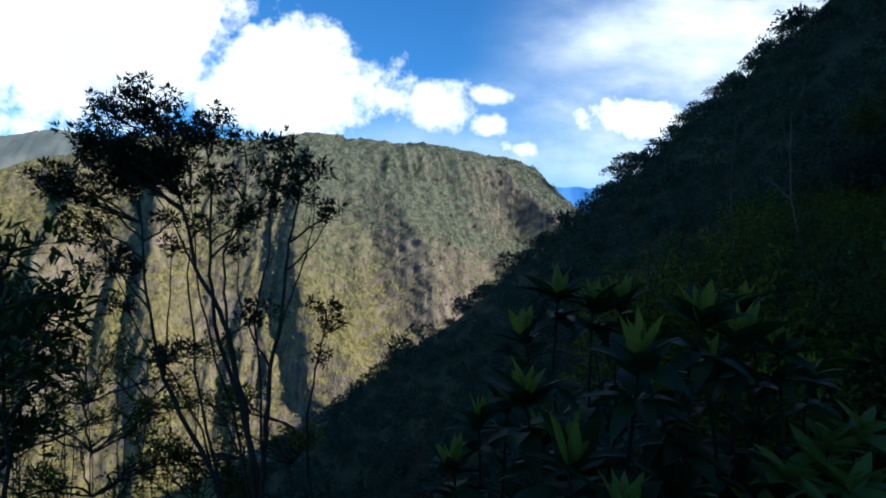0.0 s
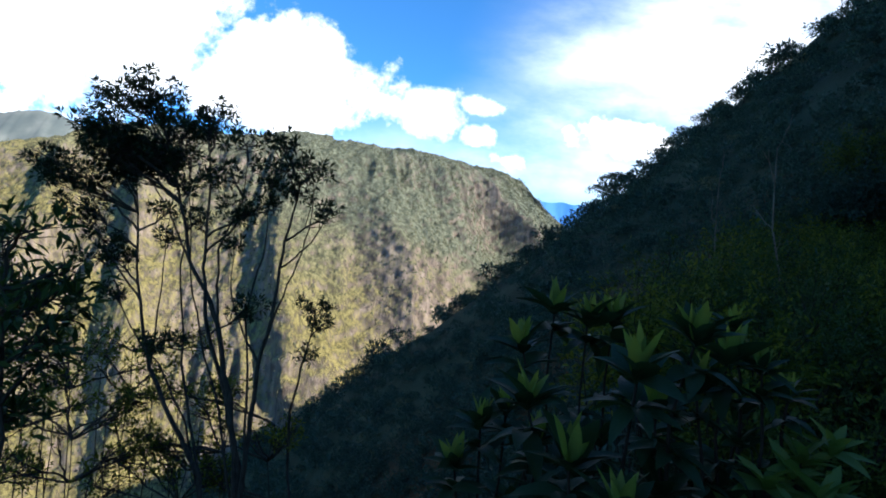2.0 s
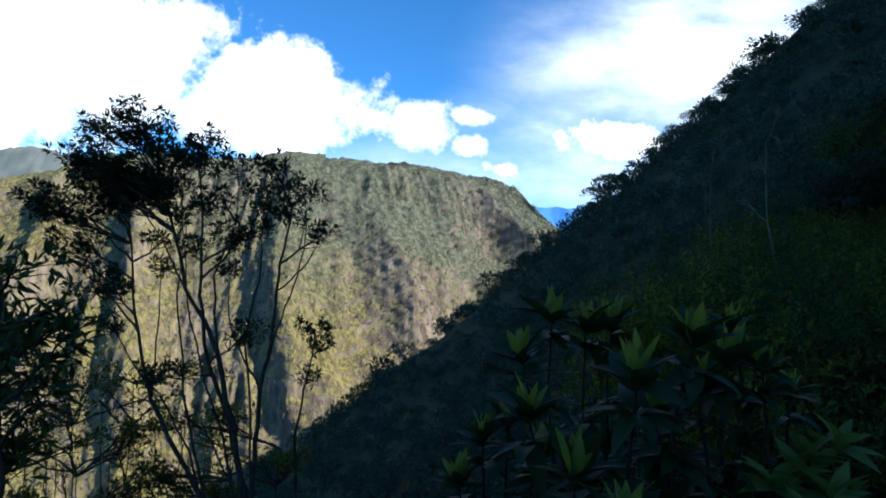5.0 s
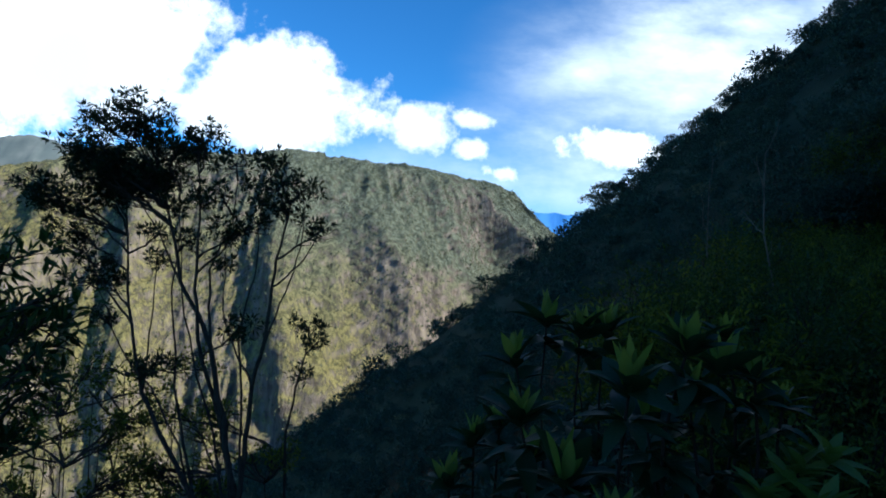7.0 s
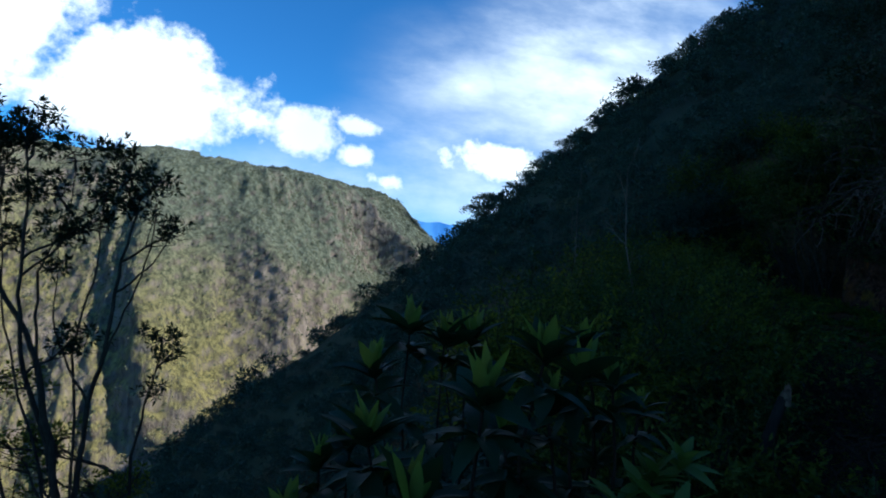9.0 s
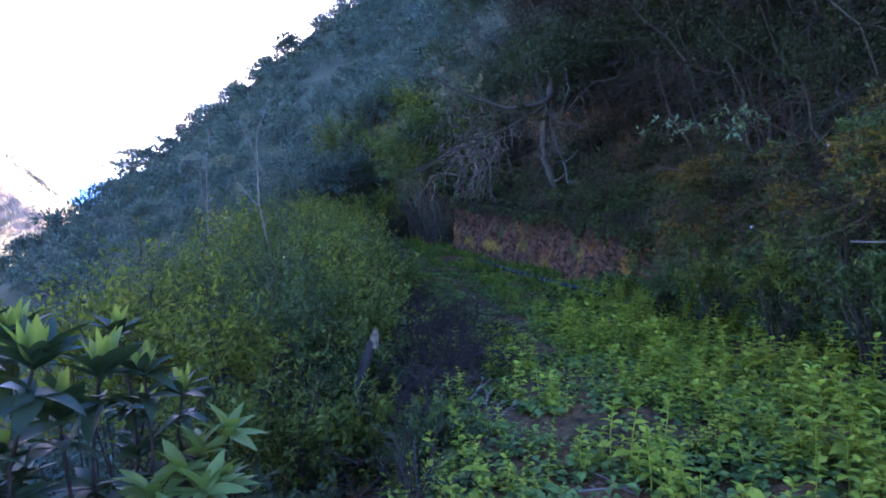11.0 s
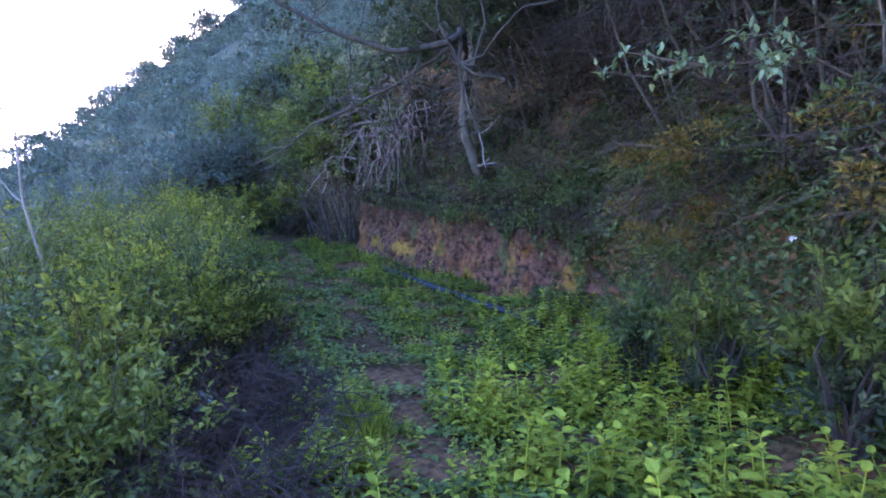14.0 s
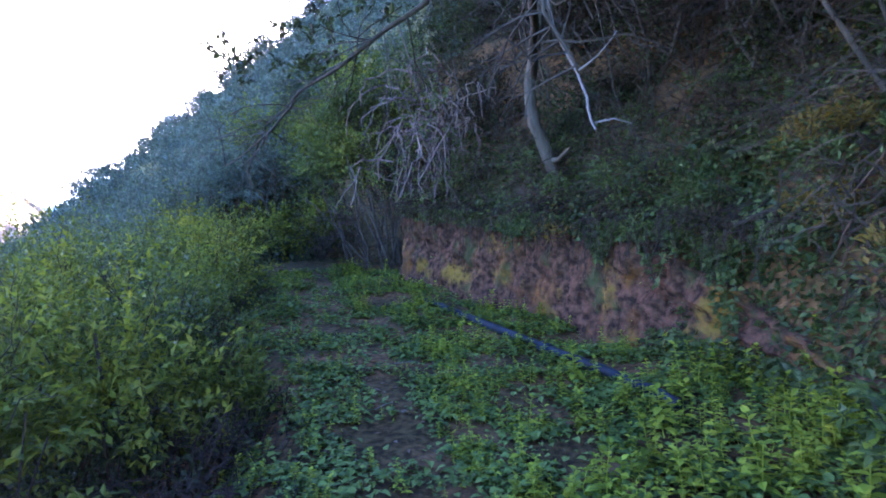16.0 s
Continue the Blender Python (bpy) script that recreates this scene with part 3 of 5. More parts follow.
def ovate(at, way, face, length, width):
    """Broad leaf blades with six corners and a folded midrib."""
    count = len(at)
    way, length, width = unit(way), np.broadcast_to(length, count)[:, None], np.broadcast_to(width, count)[:, None]
    side = unit(np.cross(way, face))
    lift = np.cross(side, way)
    def corner(t, s, h):
        return at + way * length * t + side * width * s + lift * (width * h)
    verts = np.stack([at, corner(0.28, 0.46, 0.12), corner(0.62, 0.4, 0.05), corner(1.0, 0, -0.35), corner(0.62, -0.4, 0.05),
                      corner(0.28, -0.46, 0.12), corner(0.5, 0, -0.03)], axis=1).reshape(-1, 3)
    fan = np.array([(0, 1, 6), (1, 2, 6), (2, 3, 6), (3, 4, 6), (4, 5, 6), (5, 0, 6)])
    return verts, (np.arange(count)[:, None, None] * 7 + fan[None]).reshape(-1, 3)


def tri(piece):
    v, f = piece
    f = np.asarray(f)
    return v, np.concatenate([f[:, [0, 1, 2]], f[:, [0, 2, 3]]])


def twig(rng, start, way, length, radius, depth, out, droop=0.0, fork=3):
    """A branching dry twig, added to out as tubes."""
    end = start + unit(way) * length + np.array([0, 0, -droop * length])
    line = wander(rng, start, end, 5, 0.12)
    out.append(tube(line, np.linspace(radius, radius * 0.45, 5), 3 if radius < 0.012 else 5))
    if depth > 0:
        for _ in range(fork):
            k = rng.uniform(0.35, 1.0)
            at = line[min(4, int(k * 4))]
            twig(rng, at, unit(way) + rng.normal(0, 0.55, 3), length * rng.uniform(0.4, 0.7), radius * 0.55, depth - 1, out, droop, fork)


# ---- the slender trees on the drop ----
def slender_tree(place, stems, clumps, leaf, label, leaf_mat, density, leaf_size, seed, group=""):
    """Thin crooked stems that fan out into leafy tufts. stems: lists of points; clumps: stem index, centre and radius."""
    rng = np.random.default_rng(seed)
    tree = thing("tree", place, label, "tree", group)
    lines = []
    for points, thick in stems:
        points = np.array(points, float) - place
        line = [points[0]]
        for a, b in zip(points[:-1], points[1:]):
            line.extend(wander(rng, a, b, 7, 0.035)[1:])
        lines.append(np.array(line))
        part("trunk", mesh_of("trunk", *tube(line, np.linspace(thick * 0.8, thick * 0.22, len(line)), 7), BARK, True), tree)
    twigs, blades = [], []
    for stem, centre, radius in clumps:
        centre = np.array(centre, float) - place
        line = lines[stem]
        away = np.linalg.norm(line - centre, axis=1) + np.abs(line[:, 2] - (centre[2] - radius * 2.0)) * 0.8
        root = line[np.argmin(away)]
        limb = wander(rng, root, centre, 7, 0.07)
        twigs.append(tube(limb, np.linspace(0.02, 0.009, 7), 5))
        for _ in range(14):
            tip = centre + ball(rng, 1)[0] * radius * [1, 1, 0.8]
            twigs.append(tube(wander(rng, limb[rng.integers(3, 7)], tip, 5, 0.1), np.linspace(0.009, 0.003, 5), 3))
        count = int(density * radius ** 2)
        tufts = max(10, int(count / 14))
        c = centre + ball(rng, tufts) * (radius * rng.uniform(0.25, 1.05, tufts) ** 0.6)[:, None] * [1.12, 1.12, 0.62]
        k = rng.integers(0, tufts, count)
        out = ball(rng, count) + [0, 0, 0.35]
        at = c[k] + out * leaf_size * 0.35
        blades.append(leaves(at, out, ball(rng, count) * 0.6 + [0, 0, 0.7], leaf_size * rng.uniform(0.7, 1.3, count), leaf_size * leaf))
    stuff_part("branchwork", mesh_of("branchwork", *merge(twigs), BARK, True), tree)
    stuff_part("crown", mesh_of("crown", *merge(blades), leaf_mat), tree, "small dark leaves in loose tufts")
    return tree


def round_about(rng, centre, spread_by, count, radius, stem):
    return [(stem, np.array(centre) + ball(rng, 1)[0] * spread_by, radius * rng.uniform(0.8, 1.2)) for _ in range(count)]


def build_trees():
    rng = np.random.default_rng(51)
    base = (-0.5, 9.6, ground_at(-0.5, 9.6))
    stems = [
        ([base, (-0.5, 9.6, -2.0), (-0.97, 9.53, 0.1), (-1.5, 9.6, 1.0), (-2.0, 9.7, 2.6)], 0.075),
        ([(base[0] - 0.5, base[1] + 0.2, base[2]), (-1.15, 9.8, -2.2), (-2.05, 9.85, -0.7), (-2.3, 9.9, 0.3), (-2.5, 9.9, 1.9)], 0.06),
        ([base, (-0.4, 9.5, -2.0), (-0.3, 9.4, -0.4), (-0.1, 9.35, 1.0), (0.1, 9.3, 2.2)], 0.06),
        ([base, (-0.6, 9.6, -1.6), (-1.15, 9.5, 0.2), (-1.25, 9.5, 1.6), (-1.3, 9.5, 2.6)], 0.055),
        ([(0.1, 11.0, ground_at(0.1, 11.0)), (-0.15, 11.0, -1.5), (0.15, 10.95, 0.1)], 0.045),
        ([(-0.97, 9.53, 0.1), (-1.05, 9.5, 1.2), (-0.75, 9.45, 1.9), (-0.7, 9.4, 2.5)], 0.026),
        ([(-0.3, 9.4, -0.4), (-0.75, 9.4, 0.5), (-0.8, 9.4, 1.5)], 0.022),
        ([(-0.1, 9.35, 1.0), (0.35, 9.2, 1.4), (0.62, 9.15, 1.9)], 0.02),
        ([(-2.3, 9.9, 0.3), (-2.9, 9.95, 1.0), (-3.3, 10.0, 1.8)], 0.024),
        ([(-1.15, 9.8, -2.2), (-1.6, 9.9, -0.6), (-1.75, 9.9, 0.9), (-1.6, 9.8, 2.0)], 0.03),
        ([(-1.5, 9.6, 1.0), (-1.9, 9.7, 1.7), (-2.6, 9.8, 2.6)], 0.024),
        ([(-0.45, 9.6, -3.0), (-0.9, 9.7, -1.2), (-1.45, 9.7, 0.5), (-1.6, 9.6, 2.2)], 0.03),
        ([(-0.4, 9.5, -2.0), (-0.55, 9.45, 0.2), (-0.35, 9.4, 1.3), (-0.3, 9.35, 2.3)], 0.026),
        ([(-0.3, 9.4, -0.4), (0.0, 9.3, 0.6), (0.3, 9.25, 1.6), (0.3, 9.2, 2.3)], 0.022),
        ([(-1.0, 9.8, -3.0), (-1.5, 10.0, -1.5), (-2.7, 10.1, 0.2), (-3.2, 10.1, 1.4)], 0.026),
        ([(-2.05, 9.85, -0.7), (-2.0, 9.9, 0.6), (-1.95, 9.85, 1.6)], 0.02),
    ]
    clumps = round_about(rng, (-2.5, 9.8, 2.85), (0.8, 0.55, 0.5), 20, 0.38, 0) + round_about(rng, (-3.3, 9.95, 2.25), (0.55, 0.4, 0.3), 6, 0.34, 1)
    clumps += [(0, (-2.45, 9.8, 3.65), 0.3), (0, (-2.1, 9.8, 3.45), 0.28), (0, (-3.1, 9.8, 3.4), 0.28), (3, (-1.35, 9.5, 2.95), 0.38), (3, (-1.2, 9.5, 3.2), 0.25),
               (2, (-0.23, 9.34, 2.55), 0.4), (2, (-0.2, 9.3, 2.85), 0.25), (2, (0.29, 9.24, 2.4), 0.33), (2, (0.58, 9.16, 1.84), 0.25), (2, (0.0, 9.3, 2.1), 0.3),
               (3, (-0.71, 9.46, 1.8), 0.36), (3, (-0.4, 9.4, 1.9), 0.28), (1, (-1.97, 9.87, 1.72), 0.26), (1, (-3.4, 10.0, 1.7), 0.4), (1, (-2.84, 10.2, 0.94), 0.3),
               (3, (-0.56, 9.5, 0.4), 0.34), (4, (0.15, 10.93, 0.3), 0.32), (4, (0.3, 10.9, 0.05), 0.25), (4, (0.05, 10.9, -0.5), 0.22), (1, (-1.96, 9.95, -0.31), 0.36),
               (11, (-1.6, 9.6, 2.5), 0.3), (11, (-1.75, 9.6, 2.1), 0.26), (9, (-1.5, 9.8, 1.6), 0.24), (5, (-0.75, 9.4, 2.75), 0.28), (5, (-0.95, 9.4, 2.3), 0.27),
               (3, (-1.25, 9.5, 2.2), 0.28), (12, (-0.3, 9.35, 2.2), 0.26), (6, (-0.8, 9.4, 1.3), 0.22), (8, (-3.3, 10.0, 1.4), 0.32), (14, (-3.2, 10.1, 0.9), 0.32),
               (8, (-2.9, 9.95, 1.2), 0.28), (15, (-1.95, 9.85, 1.3), 0.22), (14, (-2.9, 10.1, 0.4), 0.28)]
    slender_tree(base, stems, clumps, 0.34, "slender dark tree with crooked thin stems and tufted crown", TREE_LEAF, 2300, 0.095, 52, "trees on the drop")
    # undergrowth round the trees
    for k, (x, y, top, size) in enumerate(((-3.9, 11.0, -1.4, 1.0), (-2.6, 11.2, -1.2, 0.95), (-1.5, 10.6, -1.7, 0.7), (-3.2, 10.0, -1.9, 0.9), (-5.2, 11.0, -0.9, 0.9),
                                           (-1.0, 11.5, -2.2, 0.8), (-4.8, 9.6, -0.4, 0.7), (-4.4, 10.6, -1.9, 0.9), (-2.0, 10.2, -2.6, 0.8), (-6.2, 11.5, -0.2, 0.9))):
        z = ground_at(x, y)
        root = (x, y, z)
        up = [[root, (x + 0.2, y, (z + top) / 2), (x, y, top)], [root, (x - 0.3, y, (z + top) / 2), (x - 0.4, y, top + 0.5)], [root, (x + 0.4, y, (z + top) / 2), (x + 0.5, y, top + 0.3)]]
        tufts = round_about(np.random.default_rng(60 + k), (x, y, top), (size * 1.2, size * 0.8, size * 1.1), 12, 0.3, k % 3)
        slender_tree(root, [(s, 0.03) for s in up], tufts, 0.36, "young thin-stemmed tree with yellow-green leaves", THICKET_LEAF, 800, 0.10, 70 + k, "undergrowth on the drop")
    # two with broader leaves, close to the trail
    for k, (x, y, low, top) in enumerate(((-1.45, 5.9, -0.8, 1.1), (-2.0, 6.4, -1.2, 0.4))):
        z = ground_at(x, y)
        tufts = round_about(np.random.default_rng(80 + k), (x + 0.05, y, top - 0.35), (0.42, 0.3, 0.75), 12, 0.26, 0)
        slender_tree((x, y, z), [([(x, y, z), (x + 0.03, y, low), (x - 0.03, y, top)], 0.04)], tufts, 0.3,
                     "sapling with long narrow dark leaves beside the trail", IVY_LEAF, 620, 0.17, 84 + k, "saplings")


build_trees()


# ---- broad-leaved shrubs at the edge of the trail ----
def blade_mesh(name, length, width, bend, mat):
    """One long leaf, pointed at both ends, folded along its rib and bent down."""
    t = np.linspace(0, 1, 7)
    half = width / 2 * np.sin(np.pi * t ** 0.75) ** 0.8
    half[0], half[-1] = width * 0.05, 0.001
    y, z = t * length, -bend * t ** 2 * length
    left = np.stack([-half, y, z + half * 0.35], 1)
    mid = np.stack([0 * t, y, z], 1)
    right = np.stack([half, y, z + half * 0.35], 1)
    verts = np.stack([left, mid, right], 1).reshape(-1, 3)
    i = np.arange(6) * 3
    faces = np.concatenate([np.stack([i, i + 1, i + 4, i + 3], 1), np.stack([i + 1, i + 2, i + 5, i + 4], 1)])
    return mesh_of(name, verts, faces, mat, True)


BLADES = {
    "young": blade_mesh("young_leaf", 0.22, 0.062, 0.06, YOUNG_LEAF),
    "old": blade_mesh("old_leaf", 0.25, 0.098, 0.26, BROAD_LEAF),
    "hanging": blade_mesh("hanging_leaf", 0.23, 0.096, 0.4, BROAD_LEAF),
    "pale": blade_mesh("pale_leaf", 0.17, 0.058, 0.3, leaf_material("pale_green_leaf", (0.060, 0.09, 0.022), (0.165, 0.20, 0.05), 0.45, 0.4)),
    "nettle": blade_mesh("nettle_leaf", 0.13, 0.075, 0.25, NETTLE_LEAF),
    "herb": blade_mesh("herb_blade", 0.24, 0.10, 0.3, NETTLE_LEAF),
}


def rosette(rng, shrub, tip, kinds, size=1.0):
    """Leaves in a whorl round a shoot's tip, each a part of its own."""
    tip = np.array(tip) - np.array(shrub.location)
    for kind, count, lift, spread_by in kinds:
        turn = rng.uniform(0, 360)
        for k in range(count):
            drop = -0.03 * k / max(count, 1) if lift < 55 else 0
            ob = part("leaf", BLADES[kind], shrub)
            ob.matrix_local = pose(tip[0], tip[1], tip[2] + drop - (0.10 if kind == "hanging" else 0), 0, 0, turn + k * 137.5) @ \
                pose(0, 0, 0, lift + rng.normal(0, spread_by), rng.normal(0, 14), 0) @ Matrix.Scale(size * rng.uniform(0.8, 1.15), 4)


DARK_WHORL = (("young", 7, 74, 10), ("old", 10, 42, 18), ("hanging", 8, 8, 20))
LIGHT_WHORL = (("pale", 5, 62, 10), ("pale", 8, 22, 12))


def leafy_shrub(tips, whorl, label, seed, size=1.0):
    rng = np.random.default_rng(seed)
    tips = np.array(tips)
    x, y = tips[:, 0].mean(), tips[:, 1].mean()
    root = np.array((x, y, ground_at(x, y)))
    shrub = thing("broad_leaf_shrub", root, label, "shrub", "shrubs at the trail's edge")
    for tip in tips:
        line = wander(rng, (0, 0, -0.05), tip - root, 8, 0.06)
        part("stem", mesh_of("stem", *tube(line, np.linspace(0.014, 0.006, 8), 6), BRUSH, True), shrub)
        rosette(rng, shrub, tip, whorl, size)
        for k, kinds in ((6, whorl[-1:]), (5, whorl[1:]), (4, whorl[-1:]), (3, whorl[-1:])):
            rosette(rng, shrub, line[k] + root, kinds, size * 0.95)


def build_shrubs():
    dark = "shrub with whorls of long dark green leaves and pale young tips"
    leafy_shrub([(2.94, 3.17, 0.93), (2.58, 3.48, 0.72), (2.72, 3.25, 0.55), (2.85, 3.0, 0.45)], DARK_WHORL, dark, 91, 0.9)
    leafy_shrub([(3.2, 3.27, 1.08), (3.30, 3.45, 0.85), (3.1, 3.4, 0.75), (3.45, 3.5, 0.98)], DARK_WHORL, dark, 92, 0.82)
    leafy_shrub([(3.57, 3.7, 1.1), (3.81, 3.62, 0.82), (3.62, 3.52, 0.95), (3.7, 3.8, 0.7)], DARK_WHORL, dark, 93, 0.62)
    leafy_shrub([(2.94, 4.8, 1.04), (3.15, 4.75, 0.98), (3.35, 4.85, 0.98), (2.72, 4.6, 0.8)], DARK_WHORL, dark, 94, 1.0)
    leafy_shrub([(2.56, 4.0, 0.55), (2.42, 3.9, 0.5), (2.7, 3.85, 0.45), (2.3, 3.8, 0.32), (2.76, 4.1, 0.36)], DARK_WHORL, dark, 95, 0.75)
    for k, (x, y, size) in enumerate(((2.7, 3.5, 0.5), (3.3, 3.7, 0.55), (3.8, 3.9, 0.5), (2.2, 3.6, 0.5), (3.0, 4.3, 0.6), (1.5, 3.7, 0.55), (3.5, 3.2, 0.4), (4.4, 3.6, 0.45), (1.0, 3.9, 0.6), (2.9, 2.75, 0.34), (3.35, 2.85, 0.34), (2.45, 2.85, 0.36), (3.8, 2.95, 0.34), (2.0, 2.8, 0.36), (4.2, 3.1, 0.32))):
        bush(x, y, size, TREE_LEAF, 0.085, "low dark-leaved bush under the trail's edge", 600 + k, int(1500 * size), "low_bush", 8, "bushes under the trail's edge", 0.8)
    pale = "low shrub with bright green pointed leaves beside the trail"
    leafy_shrub([(4.0, 3.57, 0.6), (3.85, 3.55, 0.55), (3.75, 3.45, 0.5)], LIGHT_WHORL, pale, 96)
    leafy_shrub([(3.6, 3.4, 0.48), (3.78, 3.3, 0.47), (3.65, 3.2, 0.38), (3.9, 3.4, 0.42), (3.45, 3.25, 0.35)], LIGHT_WHORL, pale, 97)


# ---- bushes below the trail ----
def bush(x, y, size, leaf_mat, leaf_size, label, seed, count=1500, name="bush", sprigs=14, group="bushes below the trail", lift=0.75, top=None):
    rng = np.random.default_rng(seed)
    z = ground_at(x, y) - 0.03
    shrub = thing(name, (x, y, z), label, "bush", group)
    wood = []
    middle = size * lift if top is None else max(top - z - size * 0.85, size * 0.35)
    for _ in range(9):
        tip = ball(rng, 1)[0] * size * 0.9
        tip[2] = abs(tip[2]) * 0.8 + middle
        wood.append(tube(wander(rng, (0, 0, 0), tip, 6, 0.1), np.linspace(0.018, 0.005, 6), 4))
    for _ in range(sprigs):
        at = ball(rng, 1)[0] * size * 0.7
        at[2] += middle
        twig(rng, at, (at - [0, 0, middle]) * [1, 1, 0.6] + [0, 0, 0.3], size * 0.5, 0.005, 1, wood, 0.0, 2)
    stuff_part("branchwork", mesh_of("branchwork", *merge(wood), BRUSH), shrub)
    stuff_part("foliage", mesh_of("foliage", *shoots(rng, np.array((0, 0, middle)), size, max(count // 26, 8), 26, leaf_size, 0.48), leaf_mat), shrub)
    # low leaves in the dark tree tone paint the shade inside the bush
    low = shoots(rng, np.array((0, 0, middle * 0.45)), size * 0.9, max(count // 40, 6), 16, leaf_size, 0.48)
    stuff_part("foliage", mesh_of("foliage", *low, TREE_LEAF), shrub, "inner leaves coloured darker for the bush's inner shade")
    return shrub


def dry_brush(centre, size, count, length, label, seed, mat=None, droop=0.25, radius=0.007, name="dry_brush", up=0.5):
    """A heap of dead branching twigs."""
    rng = np.random.default_rng(seed)
    wood = []
    for _ in range(count):
        at = ball(rng, 1)[0] * size * rng.uniform(0.2, 1.0) * [1, 1, 0.95]
        at[2] = abs(at[2])
        twig(rng, at, rng.normal(0, 1, 3) * [1, 1, 0.8] + [0, 0, up], length * rng.uniform(0.5, 1.2), radius * rng.uniform(0.6, 1.3), 1, wood, droop, 3)
    ob = new(name, mesh_of(name, *merge([tri(w) for w in wood]), mat or BRUSH))
    ob.location = centre
    return tagged(ob, label, "dead branches", kind="stuff")


def build_bushes():
    rng = np.random.default_rng(101)
    green = "dense bush with small bright green leaves below the trail"
    plain = ((5.2, 5.0, 0.55), (5.9, 6.6, 0.75), (5.0, 6.2, 0.8), (6.9, 6.4, 0.75), (6.5, 7.6, 0.9), (7.2, 7.6, 0.7), (7.9, 8.6, 0.7), (7.2, 8.9, 1.0), (8.8, 8.9, 0.75),
             (8.3, 9.9, 0.95), (9.4, 9.9, 0.75), (9.0, 11.2, 0.95), (10.2, 11.0, 0.7), (9.9, 12.4, 0.9), (11.0, 12.3, 0.65), (10.8, 13.7, 0.9), (11.8, 13.5, 0.6), (11.7, 15.0, 0.9),
             (12.7, 15.2, 0.7), (6.0, 9.2, 1.0), (7.0, 10.6, 1.1), (5.0, 8.0, 1.0), (8.0, 12.0, 1.1), (4.2, 6.6, 0.9), (9.4, 14.2, 1.1), (10.4, 16.0, 1.2), (12.6, 17.2, 1.1), (4.5, 5.2, 0.5))
    plain += ((5.6, 3.9, 0.34), (5.75, 4.75, 0.42), (9.6, 9.0, 0.5), (6.4, 5.9, 0.6))
    for k, (x, y, size) in enumerate(plain):
        bush(x, y, size * rng.uniform(0.9, 1.1), (BUSH_LEAF, IVY_LEAF, THICKET_LEAF)[k % 3], (0.068, 0.056, 0.074)[k % 3], green, 110 + k, int((4200, 5200, 3800)[k % 3] * size), sprigs=26, top=0.8 + 0.2 * (y - 5) - (0.45 if size < 0.62 else 0.0))
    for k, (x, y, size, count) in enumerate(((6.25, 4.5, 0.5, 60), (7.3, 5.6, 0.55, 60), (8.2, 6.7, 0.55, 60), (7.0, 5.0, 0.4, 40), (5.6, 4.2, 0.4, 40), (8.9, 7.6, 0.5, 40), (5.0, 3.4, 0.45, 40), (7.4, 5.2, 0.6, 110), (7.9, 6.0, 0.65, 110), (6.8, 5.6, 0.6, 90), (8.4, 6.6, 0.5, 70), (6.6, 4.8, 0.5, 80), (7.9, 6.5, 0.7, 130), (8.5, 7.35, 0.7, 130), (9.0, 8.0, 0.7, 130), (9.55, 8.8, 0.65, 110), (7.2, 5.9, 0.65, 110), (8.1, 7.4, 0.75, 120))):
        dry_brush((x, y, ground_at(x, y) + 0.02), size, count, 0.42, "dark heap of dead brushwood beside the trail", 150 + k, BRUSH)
    dry_brush((6.15, 3.95, ground_at(6.15, 3.95)), 0.3, 22, 0.3, "small heap of pale dry twigs on the trail's edge", 160, DEAD_WOOD, 0.3, 0.006)


build_bushes()
build_shrubs()


def build_stump():
    rng = np.random.default_rng(171)
    x, y = 5.98, 5.3
    z = ground_at(x, y)
    root = thing("broken_stump", (x, y, z), "charred dark tree stump with a splintered pale top", "tree stump")
    top = np.array((0.17, 0.03, 0.60 - z))
    part("trunk", mesh_of("trunk", *tube(wander(rng, (-0.26, -0.02, -0.1), top, 7, 0.04), np.linspace(0.055, 0.042, 7), 9), bark_material("charred_bark", (0.008, 0.006, 0.005), (0.03, 0.023, 0.018)), True), root)
    shards = []
    for k in range(9):
        at = top + np.array((rng.normal(0, 0.02), rng.normal(0, 0.02), -0.06))
        shards.append(tube(np.array([at, at + (0.01, 0, 0.08), at + (rng.normal(0.02, 0.01), rng.normal(0, 0.01), rng.uniform(0.1, 0.2))]), np.array([0.032, 0.024, 0.003]), 4))
    part("splintered_top", mesh_of("splintered_top", *merge(shards), plain_material("split_wood", (0.05, 0.030, 0.020), (0.15, 0.092, 0.058), 0.8, 20)), root, "pale torn wood")


build_stump()


def build_dead_trees():
    rng = np.random.default_rng(181)
    for k, (x, y, lean, top) in enumerate(((7.95, 10.35, -0.4, 3.6), (7.55, 10.7, -0.75, 3.0))):
        z = ground_at(x, y)
        tree = thing("dead_tree", (x, y, z), "leafless pale grey dead tree on the slope", "dead tree", "dead trees")
        line = wander(rng, (0, 0, -0.1), (lean, 0.1, top - z), 9, 0.05)
        part("trunk", mesh_of("trunk", *tube(line, np.linspace(0.026, 0.009, 9), 6), DEAD_WOOD, True), tree)
        limbs = []
        for j in range(6):
            twig(rng, line[3 + j % 6], (rng.normal(0, 0.6), rng.normal(0, 0.3), 1.0), 0.6, 0.011, 1, limbs, 0.0, 2)
        stuff_part("branchwork", mesh_of("branchwork", *merge([tri(w) for w in limbs]), DEAD_WOOD), tree)


build_dead_trees()


